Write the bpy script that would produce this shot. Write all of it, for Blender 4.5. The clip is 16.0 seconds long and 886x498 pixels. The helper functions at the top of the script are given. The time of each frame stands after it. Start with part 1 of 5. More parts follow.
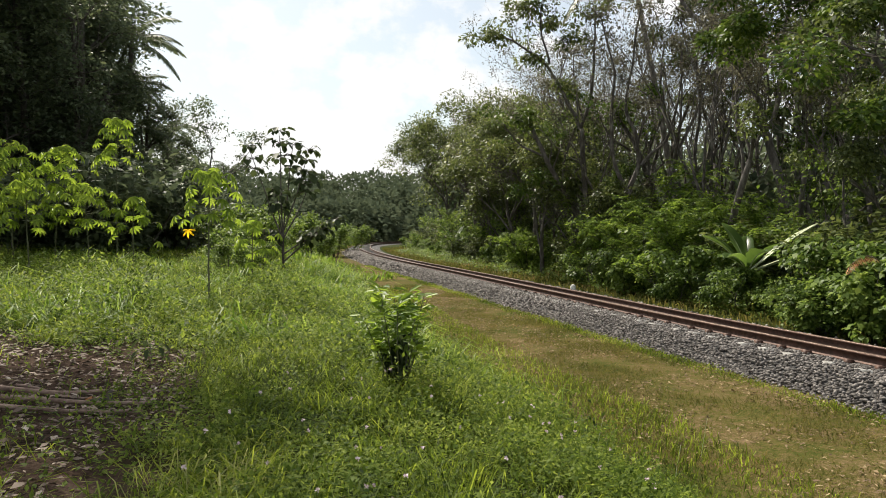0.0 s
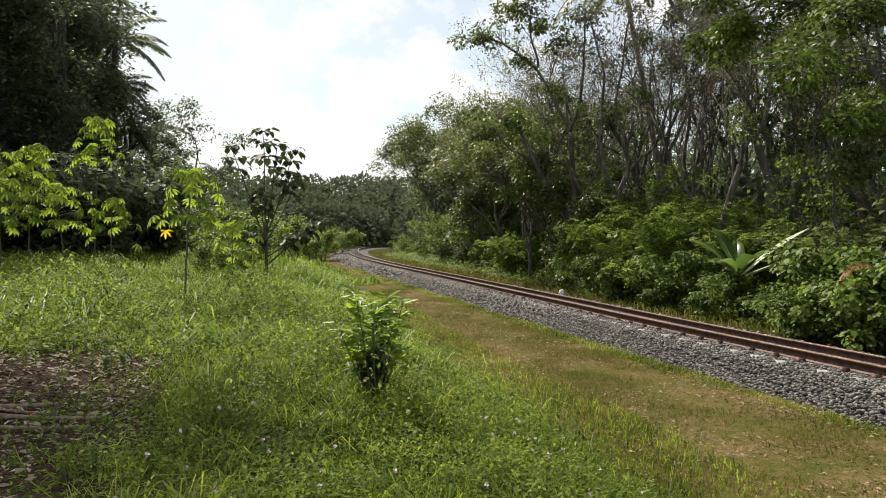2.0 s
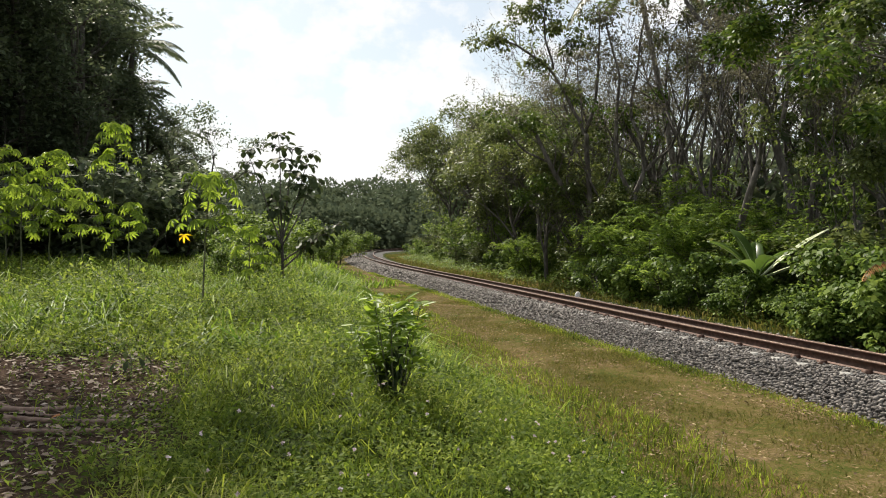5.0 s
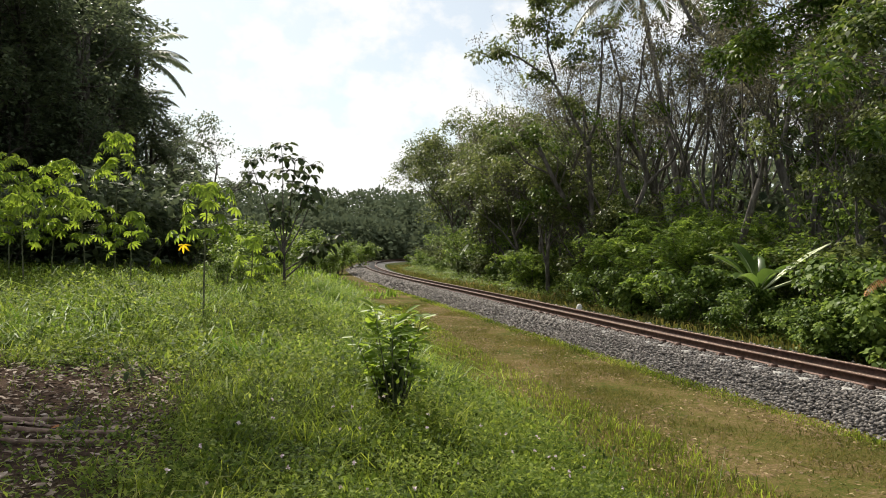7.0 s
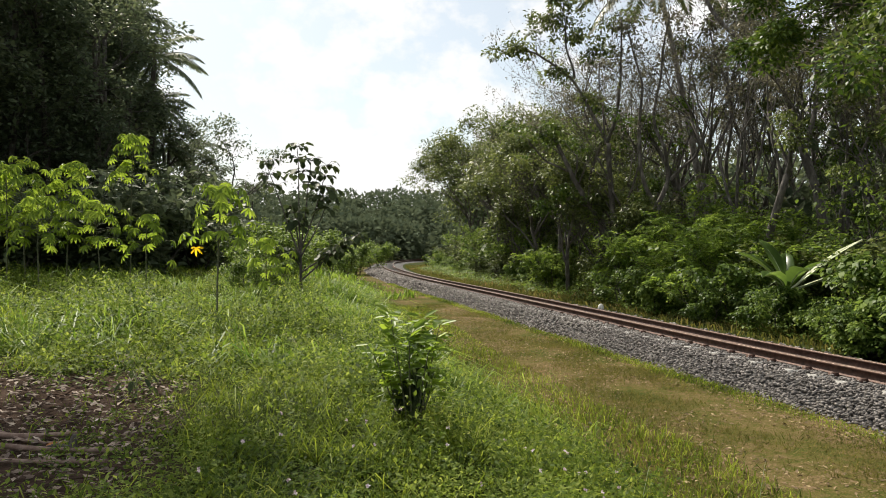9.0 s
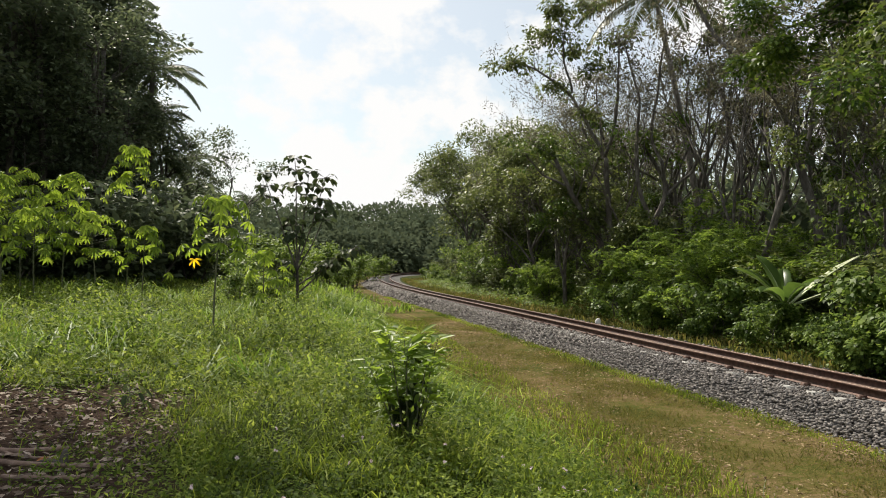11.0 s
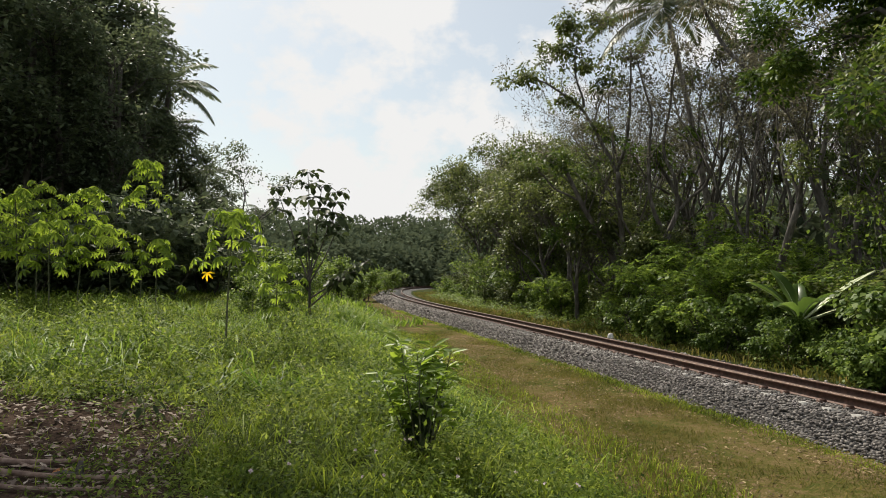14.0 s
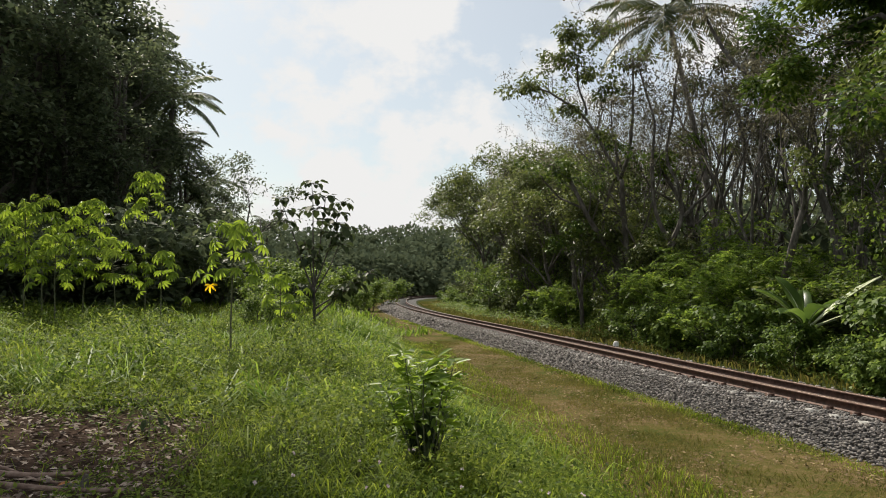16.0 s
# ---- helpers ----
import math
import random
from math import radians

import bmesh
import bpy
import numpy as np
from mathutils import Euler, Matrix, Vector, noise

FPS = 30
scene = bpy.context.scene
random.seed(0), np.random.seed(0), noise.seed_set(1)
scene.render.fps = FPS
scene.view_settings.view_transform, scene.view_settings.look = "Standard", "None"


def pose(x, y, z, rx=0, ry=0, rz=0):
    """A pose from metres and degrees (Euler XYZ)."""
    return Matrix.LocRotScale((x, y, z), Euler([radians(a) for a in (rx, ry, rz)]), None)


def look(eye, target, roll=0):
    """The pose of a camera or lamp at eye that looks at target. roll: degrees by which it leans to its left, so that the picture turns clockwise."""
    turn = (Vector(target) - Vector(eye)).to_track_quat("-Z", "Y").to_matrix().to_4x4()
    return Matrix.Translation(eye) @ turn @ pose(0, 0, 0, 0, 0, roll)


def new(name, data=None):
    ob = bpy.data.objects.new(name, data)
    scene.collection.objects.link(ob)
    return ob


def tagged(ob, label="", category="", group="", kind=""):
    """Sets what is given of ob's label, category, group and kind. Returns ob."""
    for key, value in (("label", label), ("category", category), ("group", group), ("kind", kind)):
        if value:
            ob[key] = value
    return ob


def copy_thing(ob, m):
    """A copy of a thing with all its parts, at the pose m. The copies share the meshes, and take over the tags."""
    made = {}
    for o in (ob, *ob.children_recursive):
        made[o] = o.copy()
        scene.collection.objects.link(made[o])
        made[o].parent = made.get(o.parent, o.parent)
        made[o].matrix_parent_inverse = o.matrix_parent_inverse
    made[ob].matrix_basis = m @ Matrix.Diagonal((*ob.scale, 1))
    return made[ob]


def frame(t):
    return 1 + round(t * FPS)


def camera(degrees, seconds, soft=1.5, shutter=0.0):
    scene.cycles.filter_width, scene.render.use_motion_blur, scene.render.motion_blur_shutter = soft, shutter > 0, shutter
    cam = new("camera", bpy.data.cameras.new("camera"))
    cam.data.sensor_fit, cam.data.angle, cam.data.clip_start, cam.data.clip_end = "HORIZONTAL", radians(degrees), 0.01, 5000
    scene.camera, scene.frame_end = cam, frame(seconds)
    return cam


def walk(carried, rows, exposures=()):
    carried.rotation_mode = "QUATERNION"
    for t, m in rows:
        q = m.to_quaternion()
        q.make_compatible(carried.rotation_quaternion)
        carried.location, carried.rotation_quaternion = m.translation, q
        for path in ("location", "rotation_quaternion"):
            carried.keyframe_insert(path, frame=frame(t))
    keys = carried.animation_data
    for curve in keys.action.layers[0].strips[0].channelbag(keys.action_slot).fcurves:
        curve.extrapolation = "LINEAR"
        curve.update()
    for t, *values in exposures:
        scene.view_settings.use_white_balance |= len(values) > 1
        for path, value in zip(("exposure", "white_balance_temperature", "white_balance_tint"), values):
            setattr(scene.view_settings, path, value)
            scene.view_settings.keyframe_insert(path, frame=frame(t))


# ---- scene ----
cam = camera(64.5, 16.0, soft=0.95)

PATH = [
    (0, (0.002, -0.139, 1.63), (0.0, 1.86, 1.572), -0.2),
    (0.5, (0.054, 0.007, 1.623), (0.109, 2.006, 1.592), -0.5),
    (1, (0.101, 0.126, 1.619), (0.056, 2.125, 1.621), -0.6),
    (1.5, (0.099, 0.171, 1.615), (0.069, 2.171, 1.593), -0.3),
    (2, (0.065, 0.198, 1.611), (0.094, 2.197, 1.565), 0.1),
    (2.5, (0.036, 0.2, 1.608), (0.102, 2.198, 1.549), 0.6),
    (3, (0.034, 0.202, 1.609), (0.057, 2.201, 1.559), 0.7),
    (3.5, (0.038, 0.21, 1.612), (0.049, 2.21, 1.566), 0.2),
    (4, (0.042, 0.22, 1.605), (0.036, 2.22, 1.563), 0.1),
    (6.5, (0.043, 0.217, 1.61), (0.032, 2.217, 1.586), -0.4),
    (7, (0.046, 0.215, 1.619), (0.028, 2.215, 1.612), 0.2),
    (7.5, (0.059, 0.222, 1.616), (0.041, 2.222, 1.613), 0.4),
    (8, (0.065, 0.246, 1.609), (0.04, 2.246, 1.604), 0.5),
    (8.5, (0.026, 0.378, 1.614), (0.015, 2.378, 1.601), 0.6),
    (9, (0.033, 0.535, 1.63), (-0.036, 2.534, 1.622), -0.3),
    (11.5, (0.015, 0.573, 1.634), (-0.045, 2.571, 1.673), 0.1),
    (12, (0.006, 0.578, 1.631), (-0.064, 2.576, 1.677), 0.0),
    (12.5, (0.004, 0.58, 1.629), (-0.076, 2.578, 1.679), 0.1),
    (13, (0.007, 0.576, 1.631), (-0.075, 2.573, 1.687), 0.2),
    (13.5, (0.006, 0.57, 1.631), (-0.084, 2.567, 1.694), 0.3),
    (14, (0.013, 0.553, 1.636), (-0.08, 2.55, 1.705), 0.2),
    (14.5, (0.016, 0.555, 1.636), (-0.078, 2.552, 1.71), 0.1),
    (15, (0.02, 0.547, 1.639), (-0.078, 2.543, 1.72), -0.1),
    (15.5, (0.026, 0.539, 1.639), (-0.075, 2.535, 1.728), -0.3),
    (16, (0.028, 0.538, 1.642), (-0.078, 2.533, 1.737), -0.3),
]
EXPOSURE = [(0, 0.52), (4.2, 0.52), (6.3, 0.5), (9.0, 0.5), (11.3, 0.4), (12.5, 0.31), (16, 0.22)]
walk(cam, [(t, look(eye, target, roll)) for t, eye, target, roll in PATH], EXPOSURE)

# ---- light ----
SUN_AZ, SUN_EL = -31.0, 48.0
world = bpy.data.worlds.new("sky")
scene.world = world
world.use_nodes = True


def sky_nodes():
    nt = world.node_tree
    nt.nodes.clear()
    out = nt.nodes.new("ShaderNodeOutputWorld")
    bg = nt.nodes.new("ShaderNodeBackground")
    sky = nt.nodes.new("ShaderNodeTexSky")
    sky.sky_type, sky.sun_disc = "NISHITA", False
    sky.sun_elevation, sky.sun_rotation = radians(SUN_EL), radians(SUN_AZ)
    sky.air_density, sky.dust_density, sky.ozone_density = 1.0, 1.6, 0.3
    co = nt.nodes.new("ShaderNodeTexCoord")
    mp = nt.nodes.new("ShaderNodeMapping")
    mp.inputs["Scale"].default_value = (5.6, 5.6, 7.6)
    mp.inputs["Location"].default_value = (0.35, 0.0, 0.25)
    ns = nt.nodes.new("ShaderNodeTexNoise")
    ns.inputs["Scale"].default_value, ns.inputs["Detail"].default_value, ns.inputs["Roughness"].default_value = 1.5, 7.0, 0.58
    rp = nt.nodes.new("ShaderNodeValToRGB")
    rp.color_ramp.elements[0].position, rp.color_ramp.elements[1].position = 0.5, 0.61
    mx = nt.nodes.new("ShaderNodeMix")
    mx.data_type = "RGBA"
    mx.inputs["B"].default_value = (8.1, 8.05, 7.95, 1)
    tint = nt.nodes.new("ShaderNodeVectorMath")
    tint.operation = "MULTIPLY"
    tint.inputs[1].default_value = (0.97, 1.03, 0.97)
    L = nt.links.new

    def maths(op, a, b_):
        n = nt.nodes.new("ShaderNodeMath")
        n.operation = op
        for k, q in enumerate((a, b_)):
            if isinstance(q, (int, float)):
                n.inputs[k].default_value = q
            else:
                L(q, n.inputs[k])
        return n.outputs[0]

    # a tall bank of cloud ahead, thinning to blue on both sides, haze low down
    xyz = nt.nodes.new("ShaderNodeSeparateXYZ")
    L(co.outputs["Generated"], xyz.inputs[0])
    off = maths("DIVIDE", maths("ADD", xyz.outputs["X"], 0.11), 0.14)
    bank = maths("POWER", 2.718, maths("MULTIPLY", maths("MULTIPLY", off, off), -1.0))
    low = maths("POWER", 2.718, maths("MULTIPLY", maths("MAXIMUM", xyz.outputs["Z"], 0.0), -9.0))
    puffs = maths("ADD", maths("MULTIPLY", ns.outputs["Fac"], 0.95), 0.0)
    dens = maths("ADD", maths("ADD", puffs, maths("MULTIPLY", bank, 0.13)), maths("MULTIPLY", low, 0.09))
    L(co.outputs["Generated"], mp.inputs["Vector"]), L(mp.outputs["Vector"], ns.inputs["Vector"]), L(dens, rp.inputs["Fac"])
    L(maths("ADD", maths("MULTIPLY", rp.outputs["Color"], 0.6), 0.4), mx.inputs["Factor"]), L(sky.outputs["Color"], tint.inputs[0]), L(tint.outputs["Vector"], mx.inputs["A"])
    L(mx.outputs["Result"], bg.inputs["Color"]), L(bg.outputs["Background"], out.inputs["Surface"])
    bg.inputs["Strength"].default_value = SKY


SKY = 0.092
sky_nodes()
sun = new("sun", bpy.data.lights.new("sun", "SUN"))
sun.data.energy, sun.data.angle, sun.data.color = 5.0, radians(0.6), (1.0, 0.93, 0.8)
sun.matrix_world = look((0, 0, 60), (60 * math.sin(radians(-SUN_AZ)), -60 * math.cos(radians(SUN_AZ)), 60 - 60 * math.tan(radians(SUN_EL))))

# ---- materials ----


def shader(name):
    m = bpy.data.materials.new(name)
    m.use_nodes = True
    nt = m.node_tree
    return m, nt, nt.nodes["Principled BSDF"], nt.nodes["Material Output"], nt.links.new


def ramp(nt, stops):
    r = nt.nodes.new("ShaderNodeValToRGB")
    e = r.color_ramp.elements
    while len(e) < len(stops):
        e.new(0.5)
    for i, (p, c) in enumerate(stops):
        e[i].position, e[i].color = p, (*c, 1)
    return r


def noise_tex(nt, scale, detail=4, rough=0.55, coord="Object"):
    co = nt.nodes.new("ShaderNodeTexCoord")
    n = nt.nodes.new("ShaderNodeTexNoise")
    n.inputs["Scale"].default_value, n.inputs["Detail"].default_value, n.inputs["Roughness"].default_value = scale, detail, rough
    nt.links.new(co.outputs[coord], n.inputs["Vector"])
    return n


def add_bump(nt, p, height, strength, dist=0.02):
    b = nt.nodes.new("ShaderNodeBump")
    b.inputs["Strength"].default_value, b.inputs["Distance"].default_value = strength, dist
    nt.links.new(height, b.inputs["Height"])
    nt.links.new(b.outputs["Normal"], p.inputs["Normal"])


def leaf_material(name, dark, mid, light, through_light=0.4, rough=0.5, odd=None, patch=0.8, gloss=0.14):
    """Foliage: each leaf has its own tone, patches of older and younger growth, and lets light through."""
    m, nt, p, out, L = shader(name)
    geo = nt.nodes.new("ShaderNodeNewGeometry")
    dark, mid, light = [(c[0] * 1.1, c[1], c[2] * 1.02) for c in (dark, mid, light)]
    stops = [(0.0, dark), (0.5, mid), (0.93, light)] + ([(0.97, odd)] if odd else [])
    r = ramp(nt, stops)
    n = noise_tex(nt, patch, 3)
    add = nt.nodes.new("ShaderNodeMath")
    add.operation = "MULTIPLY_ADD"
    add.inputs[1].default_value = 0.7
    sub = nt.nodes.new("ShaderNodeMath")
    sub.operation = "MULTIPLY_ADD"
    sub.inputs[1].default_value, sub.inputs[2].default_value = 1.5, -0.62
    L(n.outputs["Fac"], sub.inputs[0])
    L(geo.outputs["Random Per Island"], add.inputs[0]), L(sub.outputs[0], add.inputs[2]), L(add.outputs[0], r.inputs["Fac"])
    L(r.outputs["Color"], p.inputs["Base Color"])
    p.inputs["Roughness"].default_value = rough
    p.inputs["Specular IOR Level"].default_value = gloss
    t = nt.nodes.new("ShaderNodeBsdfTranslucent")
    hs = nt.nodes.new("ShaderNodeHueSaturation")
    hs.inputs["Hue"].default_value, hs.inputs["Saturation"].default_value, hs.inputs["Value"].default_value = 0.487, 1.03, 1.85
    L(r.outputs["Color"], hs.inputs["Color"]), L(hs.outputs["Color"], t.inputs["Color"])
    mix = nt.nodes.new("ShaderNodeMixShader")
    mix.inputs[0].default_value = through_light
    L(p.outputs[0], mix.inputs[1]), L(t.outputs[0], mix.inputs[2]), L(mix.outputs[0], out.inputs["Surface"])
    return m


def bark_material(name, a, b, c, scale=6.0):
    m, nt, p, out, L = shader(name)
    n = noise_tex(nt, scale, 6, 0.65)
    mp = nt.nodes.new("ShaderNodeMapping")
    mp.inputs["Scale"].default_value = (1, 1, 0.35)
    L(n.inputs["Vector"].links[0].from_socket, mp.inputs["Vector"]), L(mp.outputs["Vector"], n.inputs["Vector"])
    r = ramp(nt, [(0.3, a), (0.5, b), (0.68, c)])
    L(n.outputs["Fac"], r.inputs["Fac"]), L(r.outputs["Color"], p.inputs["Base Color"])
    p.inputs["Roughness"].default_value = 0.9
    add_bump(nt, p, n.outputs["Fac"], 0.7, 0.03)
    return m


def mottled(name, stops, scale, rough=0.9, bump=0.5, dist=0.02, island=False, metal=0.0, detail=6):
    m, nt, p, out, L = shader(name)
    n = noise_tex(nt, scale, detail, 0.62)
    r = ramp(nt, stops)
    if island:
        geo = nt.nodes.new("ShaderNodeNewGeometry")
        info = nt.nodes.new("ShaderNodeObjectInfo")
        s = nt.nodes.new("ShaderNodeMath")
        s.operation = "ADD"
        f = nt.nodes.new("ShaderNodeMath")
        f.operation = "FRACT"
        w = nt.nodes.new("ShaderNodeMath")
        w.operation = "MULTIPLY_ADD"
        w.inputs[1].default_value = 0.65
        k = nt.nodes.new("ShaderNodeMath")
        k.operation = "MULTIPLY"
        k.inputs[1].default_value = 0.4
        L(geo.outputs["Random Per Island"], s.inputs[0]), L(info.outputs["Random"], s.inputs[1]), L(s.outputs[0], f.inputs[0])
        L(n.outputs["Fac"], k.inputs[0]), L(f.outputs[0], w.inputs[0]), L(k.outputs[0], w.inputs[2]), L(w.outputs[0], r.inputs["Fac"])
    else:
        L(n.outputs["Fac"], r.inputs["Fac"])
    L(r.outputs["Color"], p.inputs["Base Color"])
    p.inputs["Roughness"].default_value, p.inputs["Metallic"].default_value = rough, metal
    add_bump(nt, p, n.outputs["Fac"], bump, dist)
    return m


GRASS = leaf_material("grass_blades", (0.02, 0.038, 0.006), (0.098, 0.155, 0.016), (0.23, 0.305, 0.045), 0.48, 0.5, (0.28, 0.29, 0.11), 0.9, 0.08)
TALL_GRASS = leaf_material("tall_grass", (0.04, 0.095, 0.012), (0.105, 0.19, 0.024), (0.2, 0.3, 0.055), 0.48, 0.45, (0.3, 0.3, 0.12), 0.7)
WEED = leaf_material("weed_leaves", (0.022, 0.044, 0.008), (0.085, 0.142, 0.02), (0.205, 0.275, 0.055), 0.46, 0.55, None, 1.2, 0.07)
TURF = leaf_material("turf", (0.04, 0.06, 0.012), (0.095, 0.105, 0.022), (0.17, 0.155, 0.05), 0.4, 0.8, (0.26, 0.17, 0.085), 0.7)
RUBBER = leaf_material("rubber_leaves", (0.05, 0.054, 0.033), (0.095, 0.1, 0.058), (0.16, 0.165, 0.1), 0.3, 0.5, (0.17, 0.13, 0.09), 0.3, 0.2)
EDGE = leaf_material("edge_tree_leaves", (0.032, 0.05, 0.016), (0.078, 0.112, 0.03), (0.155, 0.2, 0.06), 0.35, 0.48, None, 0.45, 0.22)
BUSH = leaf_material("bush_leaves", (0.03, 0.06, 0.011), (0.095, 0.165, 0.027), (0.19, 0.28, 0.058), 0.4, 0.5, None, 0.9, 0.18)
CREEPER = leaf_material("creeper_leaves", (0.028, 0.056, 0.012), (0.085, 0.15, 0.027), (0.18, 0.265, 0.058), 0.38, 0.5, None, 0.9, 0.2)
FEATHER = leaf_material("feathery_leaves", (0.05, 0.1, 0.015), (0.115, 0.195, 0.03), (0.2, 0.29, 0.055), 0.5, 0.5, None, 0.6, 0.15)
OVERHANG = leaf_material("overhanging_leaves", (0.02, 0.045, 0.008), (0.055, 0.105, 0.016), (0.13, 0.2, 0.034), 0.27, 0.48, None, 0.6, 0.18)
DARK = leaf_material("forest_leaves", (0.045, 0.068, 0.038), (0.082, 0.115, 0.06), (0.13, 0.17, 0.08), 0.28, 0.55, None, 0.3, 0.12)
PALM = leaf_material("palm_leaves", (0.02, 0.033, 0.012), (0.042, 0.06, 0.02), (0.085, 0.1, 0.035), 0.25, 0.45, (0.16, 0.12, 0.06), 0.6)
CASSAVA = leaf_material("cassava_leaves", (0.07, 0.13, 0.015), (0.13, 0.215, 0.025), (0.205, 0.3, 0.045), 0.54, 0.42, None, 1.2, 0.25)
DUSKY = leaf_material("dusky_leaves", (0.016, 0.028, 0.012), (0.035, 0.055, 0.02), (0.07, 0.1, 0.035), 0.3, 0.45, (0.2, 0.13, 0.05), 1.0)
BANANA = leaf_material("banana_leaves", (0.035, 0.075, 0.015), (0.07, 0.13, 0.025), (0.14, 0.21, 0.06), 0.4, 0.35, None, 1.0, 0.3)
PALE = mottled("pale_dry_leaf", [(0.3, (0.3, 0.36, 0.18)), (0.6, (0.52, 0.55, 0.36))], 3, 0.5, 0.2)
YELLOW = leaf_material("yellow_leaf", (0.6, 0.42, 0.02), (0.72, 0.53, 0.03), (0.8, 0.65, 0.05), 0.5, 0.5)
ORANGE = mottled("dead_orange_leaf", [(0.3, (0.3, 0.12, 0.04)), (0.7, (0.55, 0.24, 0.08))], 8, 0.7, 0.3)
# distance haze is put into this base colour: lifted, narrow-range leaf tones
HAZY_FAR = leaf_material("haze_lifted_far_leaves", (0.078, 0.108, 0.062), (0.092, 0.125, 0.073), (0.108, 0.145, 0.086), 0.15, 1.0, None, 0.06, 0.02)
DRY = mottled("dry_litter", [(0.0, (0.055, 0.037, 0.027)), (0.45, (0.14, 0.097, 0.07)), (0.8, (0.3, 0.23, 0.17)), (0.99, (0.65, 0.61, 0.55))], 30, 0.8, 0.4, 0.01, True)
STRAW = mottled("dry_straw", [(0.0, (0.07, 0.045, 0.025)), (0.45, (0.16, 0.105, 0.055)), (0.8, (0.3, 0.22, 0.11)), (0.99, (0.45, 0.38, 0.24))], 30, 0.9, 0.3, 0.01, True)
PINK = mottled("pink_petals", [(0.3, (0.5, 0.36, 0.38)), (0.7, (0.7, 0.6, 0.6))], 40, 0.7, 0.1)
BARK = bark_material("grey_bark", (0.04, 0.033, 0.026), (0.095, 0.083, 0.07), (0.21, 0.19, 0.165))
DARKBARK = bark_material("dark_bark", (0.03, 0.025, 0.02), (0.07, 0.06, 0.048), (0.14, 0.125, 0.1))
PALMBARK = bark_material("palm_bark", (0.08, 0.07, 0.06), (0.2, 0.175, 0.15), (0.33, 0.3, 0.27), 9)
STEM = mottled("green_brown_stem", [(0.3, (0.05, 0.06, 0.025)), (0.7, (0.13, 0.13, 0.06))], 25, 0.8, 0.3)
STICK = mottled("weathered_stick", [(0.25, (0.08, 0.05, 0.036)), (0.5, (0.18, 0.115, 0.085)), (0.75, (0.32, 0.24, 0.19))], 18, 0.8, 0.5)
STONE = mottled("ballast_stone", [(0.05, (0.046, 0.039, 0.034)), (0.5, (0.125, 0.109, 0.097)), (0.95, (0.31, 0.28, 0.255))], 22, 0.85, 0.5, 0.01, True)
BED = mottled("ballast_bed", [(0.35, (0.035, 0.032, 0.03)), (0.65, (0.1, 0.094, 0.09))], 40, 0.95, 1.0, 0.04)
RUST = mottled("rusty_steel", [(0.3, (0.035, 0.018, 0.012)), (0.5, (0.085, 0.042, 0.028)), (0.72, (0.15, 0.082, 0.058))], 14, 0.62, 0.3, 0.004, False, 0.35)
HEAD = mottled("worn_rail_head", [(0.3, (0.14, 0.085, 0.065)), (0.7, (0.26, 0.18, 0.14))], 10, 0.42, 0.15, 0.003, False, 0.5)
CONCRETE = mottled("sleeper_concrete", [(0.3, (0.2, 0.19, 0.175)), (0.65, (0.4, 0.39, 0.365))], 12, 0.85, 0.3)
MARKER = mottled("whitewashed_stone", [(0.3, (0.42, 0.4, 0.36)), (0.6, (0.74, 0.73, 0.7))], 9, 0.85, 0.3)


